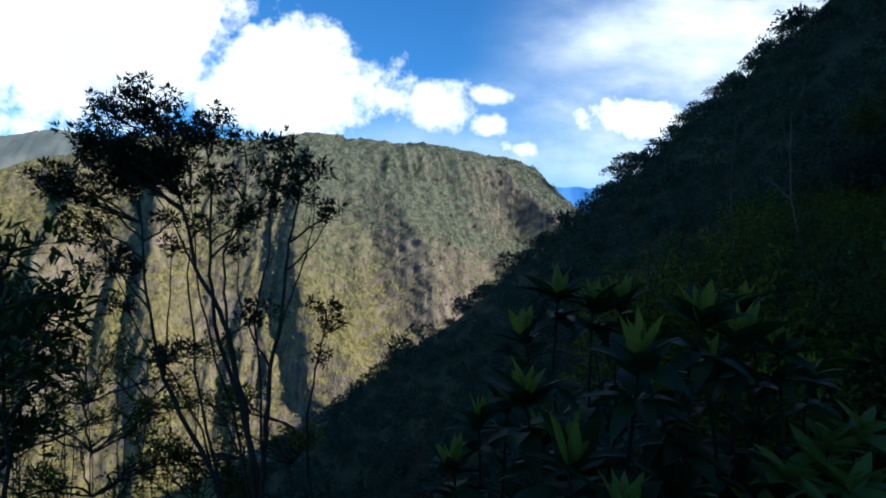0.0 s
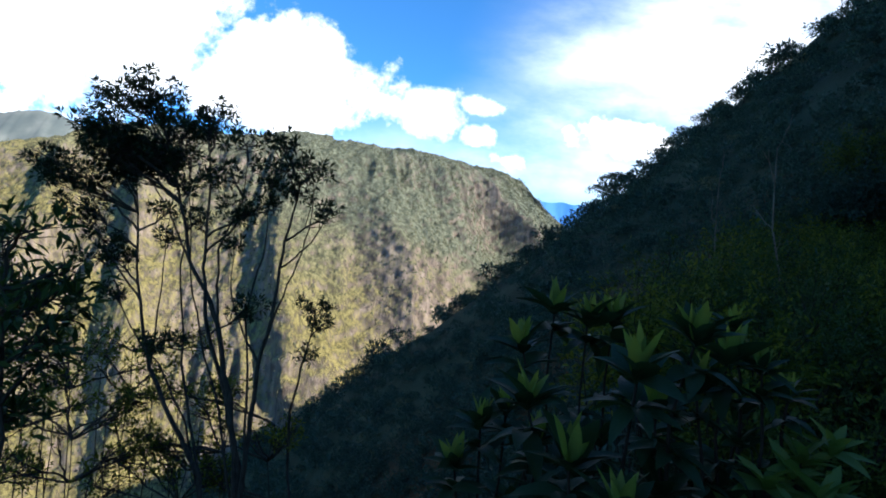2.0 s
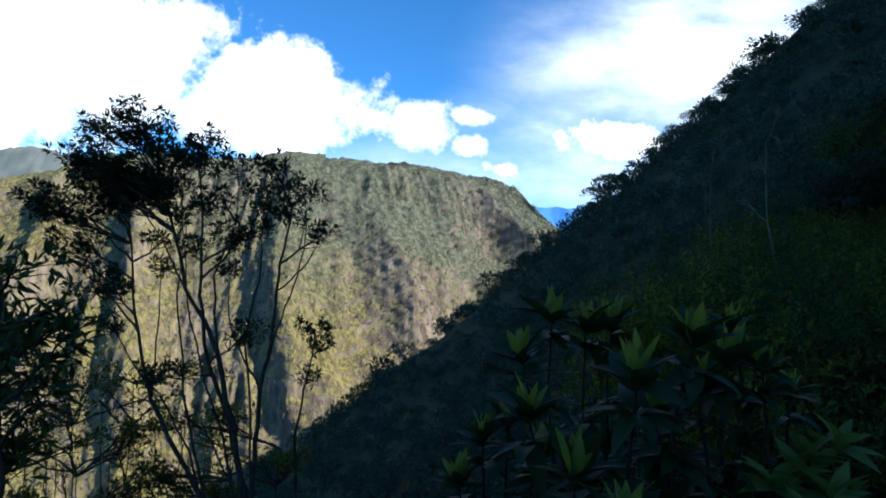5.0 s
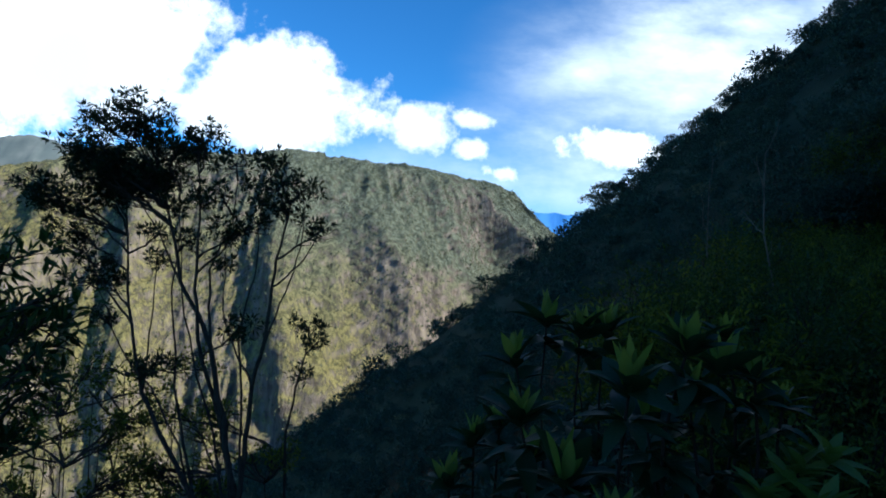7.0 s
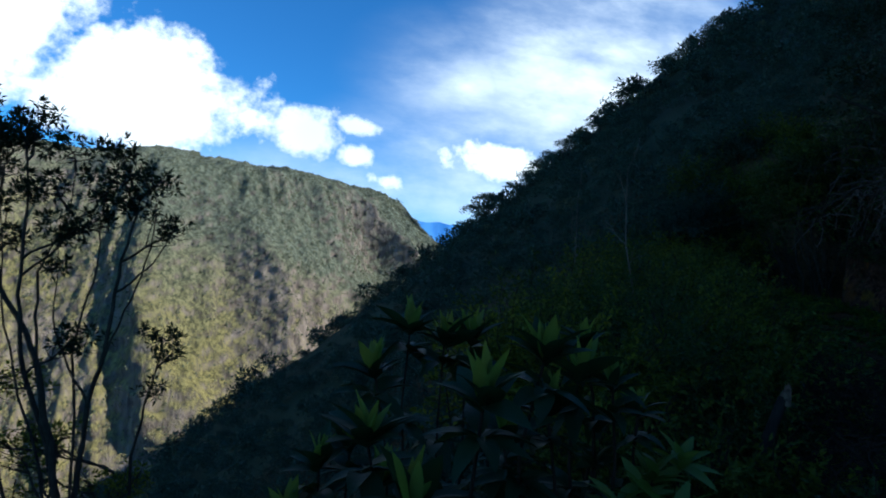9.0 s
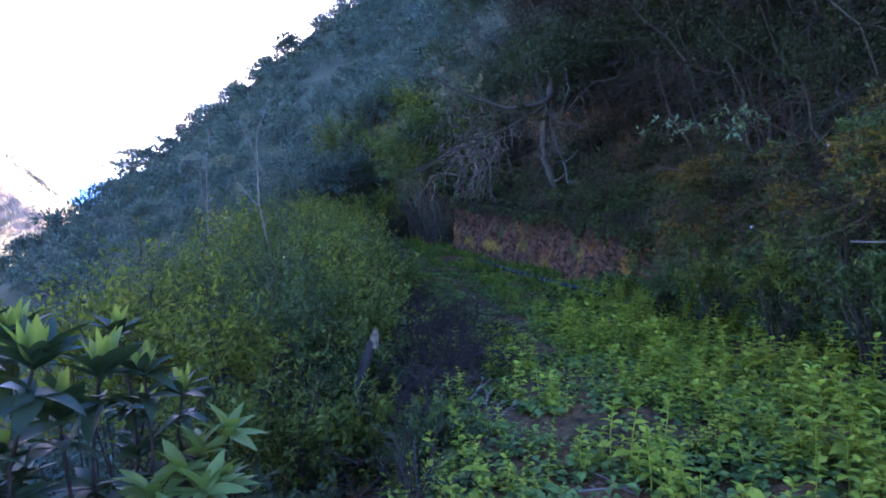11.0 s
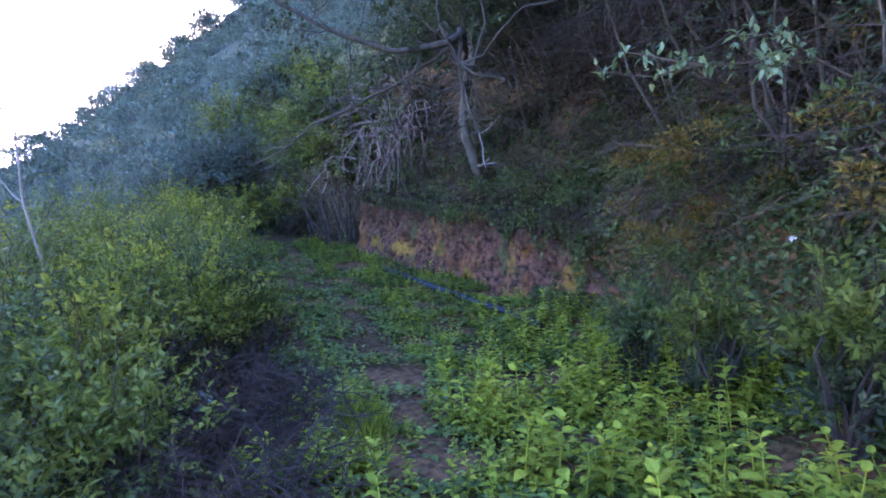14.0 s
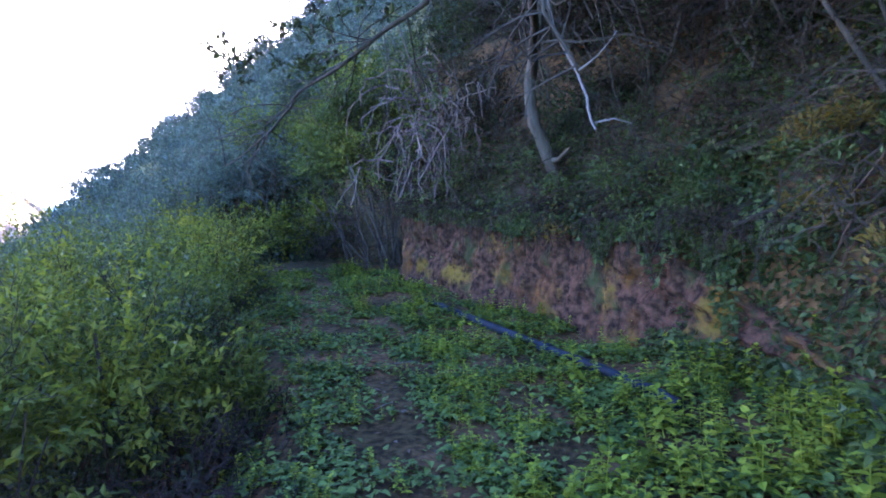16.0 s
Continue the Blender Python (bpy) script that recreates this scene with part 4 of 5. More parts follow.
# ---- the earth bank and what grows on it ----
def along_foot(y):
    """A place on the bank's foot at y, and the way uphill from it."""
    x = np.interp(y, FOOT[:, 1], FOOT[:, 0])
    dx = np.interp(y + 0.3, FOOT[:, 1], FOOT[:, 0]) - np.interp(y - 0.3, FOOT[:, 1], FOOT[:, 0])
    way = np.stack([np.full_like(x, 0.6), -dx], -1)
    return x, way / np.linalg.norm(way, axis=-1, keepdims=True)


def build_bank():
    ny, nv = 330, 46
    y, v = np.meshgrid(np.linspace(5.0, 14.4, ny), np.linspace(0, 1, nv), indexing="ij")
    x, way = along_foot(y)
    tall = (1.32 + 0.10 * waves(y, y * 0, 3.0, 191)) * (0.25 + 0.75 * smooth(y, 5.2, 8.2))
    base = land(x - way[..., 0] * 0.35, y - way[..., 1] * 0.35) - 0.06
    lumps = 0.10 * waves(y * 1.0, v * 1.2, 0.8, 192) + 0.05 * waves(y, v * 1.1, 0.28, 193) + 0.022 * waves(y, v * 1.1, 0.1, 194)
    back = -0.12 + 0.16 * v + 0.05 * np.sin(v * 3.1) - 0.18 * smooth(v, 0.75, 1.0) * 0.3 - lumps * np.sin(np.clip(v, 0.06, 1) * 2.6) + 0.9 * smooth(v, 0.9, 1.0)
    verts = np.stack([x + way[..., 0] * back, y + way[..., 1] * back, base + np.minimum(v / 0.9, 1) * tall + 0.25 * smooth(v, 0.9, 1)], -1).reshape(-1, 3)
    i, j = np.meshgrid(np.arange(ny - 1), np.arange(nv - 1), indexing="ij")
    b = (i * nv + j).ravel()
    ob = new("earth_bank", mesh_of("earth_bank", verts, np.stack([b, b + nv, b + nv + 1, b + 1], 1), SOIL, True))
    tagged(ob, "cut bank of bare reddish-brown earth with yellow lichen", "earth bank", kind="structure")


build_bank()


def build_creepers():
    """Small creeping leaves over the bank's top and the slope to its right."""
    rng = np.random.default_rng(201)
    count = 62000
    y = rng.uniform(-2.5, 12.5, count)
    x, way = along_foot(y)
    up = rng.uniform(0.0, 1.0, count) ** 1.5 * 2.4
    bare = smooth(y, 5.6, 7.0)
    drape = rng.uniform(0, 1, count) < 0.34
    up = np.where(bare > 0.5, up * 0.35 + 0.25, up)
    px, py = x + way[:, 0] * up, y + way[:, 1] * up
    z = land(px, py) + rng.uniform(0.0, 0.22, count) ** 1.5
    # trails hanging over the lip
    px = np.where(drape & (bare > 0.5), x - way[:, 0] * 0.06, px)
    py = np.where(drape & (bare > 0.5), y - way[:, 1] * 0.06, py)
    hang = np.maximum(waves(y, y * 0, 1.3, 202), -0.2) * 0.55 + 0.15
    z = np.where(drape & (bare > 0.5), land(x - 0.3, y) + 1.36 - rng.uniform(0, 1, count) * np.maximum(hang, 0.05) * (2.6 - 2.1 * smooth(y, 6.2, 8.6)) - 0.25 * smooth(6.8 - y, 0, 1) * rng.uniform(0, 1, count), z)
    # a closer mat where the soil ends
    mat = rng.uniform(0, 1, count) < 0.36
    y = np.where(mat, rng.uniform(2.2, 7.3, count), y)
    x, way = along_foot(y)
    lift = rng.uniform(-0.25, 1.9, count)
    px, py = np.where(mat, x + way[:, 0] * lift, px), np.where(mat, y + way[:, 1] * lift, py)
    z = np.where(mat, land(px, py) + 0.03 + rng.uniform(0, 0.3, count) ** 1.2, z)
    drape = drape & ~mat
    keep = mat | (waves(px, py, 1.6, 203) + 0.7 > rng.uniform(-0.2, 0.6, count)) & ~(drape & (y > 8.0) & (rng.uniform(0, 1, count) < 0.75) & (z < land(x - 0.3, y) + 0.85))
    at = np.stack([px, py, z], 1)[keep]
    n = len(at)
    # the mat on the lip itself
    m = 9000
    ly = rng.uniform(5.6, 13.6, m)
    lx, lw = along_foot(ly)
    lb = rng.uniform(-0.12, 1.0, m)
    lip = np.stack([lx + lw[:, 0] * lb, ly + lw[:, 1] * lb, land(lx - 0.3, ly) + 1.3 + 0.22 * smooth(lb, 0.0, 0.8) + rng.uniform(0, 1, m) ** 2 * 0.3 - 0.1 * (lb < 0)], 1)
    at, way, keep = np.concatenate([at, lip]), np.concatenate([way[keep], lw]), slice(None)
    n = len(at)
    w = np.stack([-way[keep][:, 0] * 0.6, -way[keep][:, 1] * 0.6, np.full(n, -0.15)], 1) + rng.normal(0, 0.6, (n, 3))
    f = np.stack([-way[keep][:, 0] * 0.6, -way[keep][:, 1] * 0.6, np.full(n, 0.8)], 1) + rng.normal(0, 0.35, (n, 3))
    size = rng.uniform(0.05, 0.10, n)
    ob = new("creeper", mesh_of("creeper", *leaves(at, w, f, size, size * 0.7), IVY_LEAF))
    tagged(ob, "small-leaved green creeper matted over the earth bank", "creeper", kind="stuff")


build_creepers()


def build_roots():
    """Dark roots and dry stalks that hang over the lip of the bank."""
    rng = np.random.default_rng(205)
    bits = []
    for _ in range(420):
        y = rng.uniform(5.8, 12.8)
        x, way = along_foot(np.array([y]))
        x, way = x[0], way[0]
        z = float(land(np.array([x - 0.3]), np.array([y]))[0]) + 1.34
        back, drop = rng.uniform(0.1, 0.5), rng.uniform(0.05, 0.75) ** 1.5
        top = np.array((x + way[0] * back, y + way[1] * back, z + rng.uniform(0.05, 0.3)))
        lip = np.array((x - way[0] * rng.uniform(0.08, 0.16), y - way[1] * 0.12 + rng.normal(0, 0.1), z + rng.uniform(-0.05, 0.15)))
        end = lip + (rng.normal(0, 0.06) - way[0] * 0.05, rng.normal(0, 0.12), -drop)
        line = np.concatenate([wander(rng, top, lip, 4, 0.05), wander(rng, lip, end, 5, 0.06)[1:]])
        bits.append(tri(tube(line, np.linspace(0.007, 0.003, len(line)), 4)))
    ob = new("hanging_roots", mesh_of("hanging_roots", *merge(bits), BRUSH))
    tagged(ob, "dark dry roots and stalks hanging over the bank's lip", "roots", kind="stuff")


build_roots()


PIPE_LINE = np.array([(11.98, 6.4), (12.05, 6.6), (12.4, 7.3), (12.8, 8.4), (13.1, 9.4), (13.35, 10.3), (13.7, 11.3)])


def build_pipe():
    line = PIPE_LINE
    pts = []
    for a, b in zip(line[:-1], line[1:]):
        for t in np.linspace(0, 1, 5, endpoint=False):
            pts.append((a[0] + (b[0] - a[0]) * t, a[1] + (b[1] - a[1]) * t))
    pts = np.array(pts)
    z = np.convolve(np.pad(land(pts[:, 0], pts[:, 1]), 4, mode="edge"), np.ones(9) / 9, "valid") + 0.06
    pipe = thing("water_pipe", (*pts[0], z[0]), "dark blue plastic water pipe lying along the bank's foot", "pipe")
    line = np.column_stack([pts, z]) - np.array((*pts[0], z[0]))
    part("tube", mesh_of("tube", *tube(line, np.full(len(line), 0.05), 14), PIPE_BLUE, True), pipe)
    for k in (6, 14):
        d = unit(line[k + 1] - line[k])
        ring = np.array([line[k] - d * 0.09, line[k] - d * 0.085, line[k] + d * 0.085, line[k] + d * 0.09])
        part("collar", mesh_of("collar", *tube(ring, np.array([0.048, 0.064, 0.064, 0.048]), 14), PIPE_BLUE, False), pipe)


build_pipe()


def build_vine_tangle():
    rng = np.random.default_rng(211)
    place = np.array((14.5, 11.6, ground_at(14.5, 11.6)))
    heap = thing("vine_tangle", place, "pale dead vines hanging in a tangle over the bank", "vines")
    hub = np.array((14.1, 11.35, 3.35)) - place
    wood = []
    for k in range(64):
        top = hub + np.array((0.25, 0.0, 0.75)) + rng.normal(0, 1, 3) * [0.35, 0.5, 0.35]
        out = np.array((-0.55, 0.2, 0.0)) * rng.uniform(0.0, 1.3) + rng.normal(0, 1, 3) * [0.45, 0.6, 0.1]
        t = np.linspace(0, 1, 9)[:, None]
        line = top + out * t ** 0.8 + np.array((0, 0, 1)) * (rng.uniform(0.05, 0.35) * np.sin(t * 3.1) - rng.uniform(0.3, 1.45) * t ** 1.6) + np.cumsum(rng.normal(0, 0.07, (9, 3)), 0)
        line[:, 2] = np.maximum(line[:, 2], hub[2] - 0.7 + 0.06 * np.arange(9) % 0.13)
        part("vine", mesh_of("vine", *tube(line, np.linspace(0.015, 0.007, 9) * rng.uniform(0.6, 1.4), 4), VINE), heap)
        for _ in range(2):
            twig(rng, line[rng.integers(2, 8)], rng.normal(0, 1, 3) + [-0.2, 0, -0.2], 0.4, 0.005, 2, wood, 0.15, 2)
    stuff_part("twigwork", mesh_of("twigwork", *merge([tri(w) for w in wood]), BRUSH), heap)
    leaf = [shoots(rng, hub + rng.normal(0, 0.45, 3), 0.5, 14, 14, 0.07) for _ in range(5)]
    stuff_part("foliage", mesh_of("foliage", *merge(leaf), IVY_LEAF), heap, "few green leaves")


build_vine_tangle()


def bank_tree(x, y, tall, size, seed, leaf_mat, label, count=1700, leaf_size=0.085, lean=(-0.6, 0.2), dead=26):
    """A small tree on the bank: stems, a leafy head and dead twigs beneath it."""
    rng = np.random.default_rng(seed)
    z = ground_at(x, y) - 0.05
    tree = thing("bank_tree", (x, y, z), label, "tree", "trees above the bank")
    head = np.array((lean[0], lean[1], tall))
    wood = []
    for k in range(4):
        line = wander(rng, rng.normal(0, 0.12, 3) * [1, 1, 0], head + rng.normal(0, 0.45, 3) * size, 8, 0.08)
        part("trunk", mesh_of("trunk", *tube(line, np.linspace(0.026, 0.008, 8) * rng.uniform(0.6, 1.2), 6), BARK, True), tree)
        for _ in range(dead // 4):
            twig(rng, line[rng.integers(1, 7)], rng.normal(0, 1, 3) * [1, 1, 0.5] + [lean[0], lean[1], -0.1], size * 0.75, 0.008, 2, wood, 0.2, 2)
    stuff_part("dead_twigwork", mesh_of("dead_twigwork", *merge([tri(w) for w in wood]), BRUSH), tree, "bare brown twigs")
    stuff_part("crown", mesh_of("crown", *shoots(rng, head, size, count // 24, 24, leaf_size), leaf_mat), tree)


def build_bank_trees():
    dark = "leaning bank tree with dark leaves and bare lower twigs"
    rows = ((9.9, 0.9, 1.6, 0.9), (11.2, 2.2, 2.0, 1.0), (12.2, 3.6, 2.0, 1.0), (13.4, 5.0, 2.2, 1.0), (14.6, 6.4, 2.3, 1.0), (14.8, 8.0, 2.2, 1.0), (15.3, 9.6, 2.2, 1.0),
            (15.4, 11.2, 1.9, 0.9), (16.2, 13.2, 1.7, 1.0), (11.6, 1.0, 2.2, 1.2), (13.1, 3.0, 2.4, 1.2), (14.5, 4.8, 2.6, 1.2), (16.1, 6.8, 2.6, 1.2), (16.4, 9.0, 2.6, 1.2),
            (17.0, 11.5, 2.5, 1.3), (15.3, 3.6, 2.6, 1.4), (17.3, 5.8, 2.8, 1.4), (18.1, 8.4, 2.8, 1.5), (13.2, 0.6, 2.6, 1.3), (8.6, -0.9, 1.5, 0.8), (10.2, -1.0, 2.0, 1.0), (7.0, -2.6, 1.4, 0.8),
            (16.4, 15.2, 1.8, 1.1), (17.6, 14.0, 2.4, 1.3))
    for k, (x, y, tall, size) in enumerate(rows):
        bank_tree(x, y, tall, size, 220 + k, TREE_LEAF if k % 4 else IVY_LEAF, dark, int(2800 * size), 0.07)
    # heads reach far out to keep sky light off the bank
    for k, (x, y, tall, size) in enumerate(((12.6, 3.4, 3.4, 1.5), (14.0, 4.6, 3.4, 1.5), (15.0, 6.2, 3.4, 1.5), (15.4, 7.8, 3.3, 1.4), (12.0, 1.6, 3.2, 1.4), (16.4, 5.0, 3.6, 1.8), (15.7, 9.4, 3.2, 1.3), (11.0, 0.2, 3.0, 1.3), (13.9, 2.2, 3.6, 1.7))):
        bank_tree(x, y, tall, size, 250 + k, WITHERED_SHADED if k % 4 else TREE_LEAF, "spreading dark half-withered tree that overhangs the bank", 5200, 0.075, (-1.1, 0.3), 44)
    # added crowns, mostly above the view, that shade the bank
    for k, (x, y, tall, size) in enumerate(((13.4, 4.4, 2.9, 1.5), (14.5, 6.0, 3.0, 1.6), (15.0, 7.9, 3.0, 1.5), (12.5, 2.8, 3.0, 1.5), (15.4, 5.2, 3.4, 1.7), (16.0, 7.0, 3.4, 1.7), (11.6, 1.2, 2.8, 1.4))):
        bank_tree(x, y, tall, size, 520 + k, WITHERED_SHADED if k != 4 else TREE_LEAF, "spreading dark half-withered tree added over the trail to shade the bank", 8000, 0.08, (-1.9, 0.1), 40)
    # a further canopy, added out of view to block the sky over the slope
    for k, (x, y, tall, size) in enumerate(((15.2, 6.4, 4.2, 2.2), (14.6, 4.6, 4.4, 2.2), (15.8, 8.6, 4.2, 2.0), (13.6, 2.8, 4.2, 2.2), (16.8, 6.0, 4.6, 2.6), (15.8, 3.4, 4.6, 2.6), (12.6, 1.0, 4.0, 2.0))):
        bank_tree(x, y, tall, size, 560 + k, TREE_LEAF if k % 2 else WITHERED_SHADED, "tall dark dense tree added above the view to shade the slope", 9000, 0.10, (-1.2, 0.2), 12)
    for k, (x, y, tall, size) in enumerate(((15.3, 13.9, 2.3, 0.9), (15.0, 14.6, 2.0, 1.0), (15.6, 15.2, 3.0, 1.0), (15.2, 14.2, 3.2, 0.9), (15.9, 14.3, 3.6, 0.9))):
        bank_tree(x, y, tall, size, 260 + k, (BUSH_LEAF, IVY_LEAF)[k % 2], "small tree with yellow-green leaves at the trail's bend", 2600, 0.09)
    for k, (x, y, tall, size) in enumerate(((15.0, 12.6, 3.0, 0.7), (14.6, 11.0, 3.1, 0.6), (15.8, 14.6, 3.6, 0.8))):
        bank_tree(x, y, tall, size, 270 + k, HILL_PALE, "small tree with pale flowering tips above the bank", 240, 0.09)


build_bank_trees()


def build_leaning_tree():
    """The tree that leans out from the bank over the trail."""
    rng = np.random.default_rng(281)
    x, y = 14.35, 9.0
    base = np.array((x, y, ground_at(x, y) - 0.05))
    tree = thing("leaning_tree", base, "crooked tree on the bank with bare limbs over the trail", "tree")

    def limb(points, a, b, mat=SHADED_BARK, name="branch", label=""):
        pts = np.array(points, float) - base
        line = [pts[0]]
        for p, q in zip(pts[:-1], pts[1:]):
            line.extend(wander(rng, p, q, 5, 0.04)[1:])
        part(name, mesh_of(name, *tube(line, np.linspace(a, b, len(line)), 8), mat, True), tree, label)
        return np.array(line)

    limb([base, (14.25, 9.05, 3.0), (14.05, 9.15, 3.55), (14.08, 9.2, 4.1), (14.22, 9.05, 5.2), (14.3, 9.0, 6.0)], 0.10, 0.06, BARK, "trunk")
    limb([(14.24, 9.05, 3.05), (14.0, 8.75, 3.0), (13.9, 8.5, 3.1)], 0.04, 0.02, BARK)
    limb([(14.1, 9.15, 4.2), (12.9, 8.2, 4.5), (11.6, 7.2, 4.35), (10.6, 6.45, 3.95), (10.2, 6.3, 3.7)], 0.055, 0.036)
    main = limb([(10.6, 6.45, 3.95), (10.3, 6.25, 3.5), (10.28, 6.2, 3.1), (10.4, 6.1, 2.8)], 0.022, 0.008)
    left = limb([(10.2, 6.3, 3.7), (9.9, 6.75, 3.64), (9.5, 7.3, 3.9), (9.1, 7.8, 4.3)], 0.036, 0.018)
    low = limb([(10.2, 6.3, 3.65), (10.15, 7.0, 3.4), (10.05, 7.6, 3.25), (10.0, 8.3, 3.15), (10.0, 9.0, 2.9), (10.0, 9.7, 2.8)], 0.02, 0.006)
    for way in ((-0.15, 0.5, 0.35), (-0.2, 0.15, 0.9), (0.15, -0.35, 0.8), (0.2, -0.7, 0.4), (-0.1, 0.35, 0.6), (0.1, -0.4, -0.2)):
        spot, zigzag = np.array((10.3, 6.25, 3.5)), [np.array((10.3, 6.25, 3.5))]
        for _ in range(5):
            spot = spot + np.array(way) * 0.3 + rng.normal(0, 0.11, 3)
            zigzag.append(spot)
        limb(zigzag, 0.016, 0.004)
    limb([(10.35, 6.3, 3.55), (10.48, 6.2, 2.9), (10.38, 6.05, 2.66), (10.26, 5.92, 2.40)], 0.009, 0.006, PALE_WOOD, "branch", "broken pale dead branch")
    limb([(10.27, 5.93, 2.44), (10.32, 5.85, 2.45), (10.38, 5.79, 2.42)], 0.006, 0.003, PALE_WOOD)
    limb([(10.42, 6.1, 2.78), (10.46, 6.0, 2.84), (10.5, 5.9, 2.95)], 0.006, 0.003, PALE_WOOD)
    twigs, blades = [], []
    for line, n in ((left, 14), (low, 22), (main, 26)):
        for _ in range(n):
            at = line[rng.integers(1, len(line))]
            twig(rng, at, rng.normal(0, 1, 3) * [0.6, 1, 0.7] + [-0.1, 0.3, -0.1], 0.5, 0.008, 2, twigs, 0.15, 2)
    stuff_part("twigwork", mesh_of("twigwork", *merge([tri(t) for t in twigs]), SHADED_BARK), tree)
    for centre, size, count in (((14.2, 9.1, 5.6), 1.3, 2600), ((13.2, 8.4, 5.0), 1.0, 1500), ((11.8, 7.4, 4.9), 0.8, 900), ((10.4, 6.0, 4.5), 0.7, 700), ((9.4, 7.6, 4.4), 0.5, 240)):
        blades.append(crown_leaves(rng, np.array(centre) - base, size, count, 0.085, 8, 0.7))
    for centre in ((10.1, 7.2, 3.6), (10.0, 7.9, 3.7), (10.2, 8.4, 3.3), (10.0, 9.1, 3.5), (10.4, 6.9, 3.9), (9.9, 8.6, 4.2), (10.1, 6.4, 4.1), (10.3, 6.2, 3.7), (10.2, 6.6, 3.5), (10.0, 7.0, 4.2)):
        blades.append(shoots(rng, np.array(centre) - base, 0.45, 10, 16, 0.08))
    stuff_part("foliage", mesh_of("foliage", *merge(blades), TREE_LEAF), tree)


build_leaning_tree()


def build_bank_shrubs():
    """Low shrubs that cover the slope above the bank and round the trail's bend."""
    rng = np.random.default_rng(321)
    made = 0
    while made < 62:
        x, y = rng.uniform(8, 20), rng.uniform(-2.5, 20)
        c, _, _ = from_line(FOOT, np.array([x]), np.array([y]))
        if not 0.75 < c[0] < 4.2 or (y > 16.5 and x < 17):
            continue
        size = rng.uniform(0.4, 0.7)
        # mostly dark leaf tones, which carry the deep shade of this slope
        bush(x, y, size, (TREE_LEAF, WITHERED_SHADED, WITHERED_SHADED, IVY_LEAF)[made % 4], 0.07, "low shrub with small dull green leaves on the bank", 330 + made, int(1500 * size), "bank_shrub", 10, "shrubs on the bank", 0.6)
        made += 1
    made = 0
    while made < 52:
        x, y = rng.uniform(11, 19), rng.uniform(1.0, 13)
        c, _, _ = from_line(FOOT, np.array([x]), np.array([y]))
        if not 0.9 < c[0] < 4.5:
            continue
        size = rng.uniform(0.65, 1.0)
        # brown leaves toned down to paint in the slope's shade
        bush(x, y, size, WITHERED_SHADED if made % 3 else TREE_LEAF, 0.075, "dense brown-leaved shrub darkened for the shaded slope", 700 + made, int(2000 * size), "slope_shrub", 6, "shrubs on the shaded slope", 0.6)
        made += 1
    for k, (x, y, size, tall) in enumerate(((15.2, 18.6, 1.2, 5.4), (16.2, 18.2, 1.2, 5.9), (14.2, 18.8, 1.1, 4.8), (16.4, 15.2, 1.0, 6.0), (15.9, 13.8, 0.9, 5.6), (13.2, 19.0, 1.1, 4.2), (17.0, 19.5, 1.3, 6.8), (15.6, 19.8, 1.2, 6.0), (16.9, 13.6, 0.9, 6.6))):
        bush(x, y, size, (HILL_LEAF, BUSH_LEAF, HILL_LEAF)[k % 3], 0.09, "tall dull green bush on the steep slope past the bend", 420 + k, 4200, "bush", 20, "bushes round the bend", 0.75, tall)
    for k, (x, y, size, tall) in enumerate(((9.0, 1.2, 0.45, 1.3), (9.3, 2.0, 0.45, 1.4), (9.9, 3.0, 0.45, 1.4), (8.6, 0.2, 0.45, 1.3), (10.4, 3.9, 0.4, 1.3), (9.5, 1.5, 0.5, 1.7), (8.0, -0.6, 0.45, 1.2), (10.9, 4.7, 0.35, 1.2))):
        bush(x, y, size, IVY_LEAF if k % 2 else BUSH_LEAF, 0.08, "leafy green shrub at the bank's foot", 440 + k, 1000, "bush", 8, "shrubs at the bank's foot", 0.75, tall)
    for k, (x, y, size, tall) in enumerate(((15.3, 16.6, 0.8, 3.4), (16.0, 17.8, 0.9, 3.8), (14.6, 17.6, 0.8, 3.2), (13.6, 18.0, 0.8, 2.9), (16.8, 16.6, 0.9, 4.2), (17.4, 18.6, 1.0, 4.6))):
        bush(x, y, size, BUSH_LEAF if k % 2 else THICKET_LEAF, 0.10, "leafy green bush round the trail's bend", 400 + k, 2200, "bush", 20, "bushes round the bend", 0.75, tall)


build_bank_shrubs()


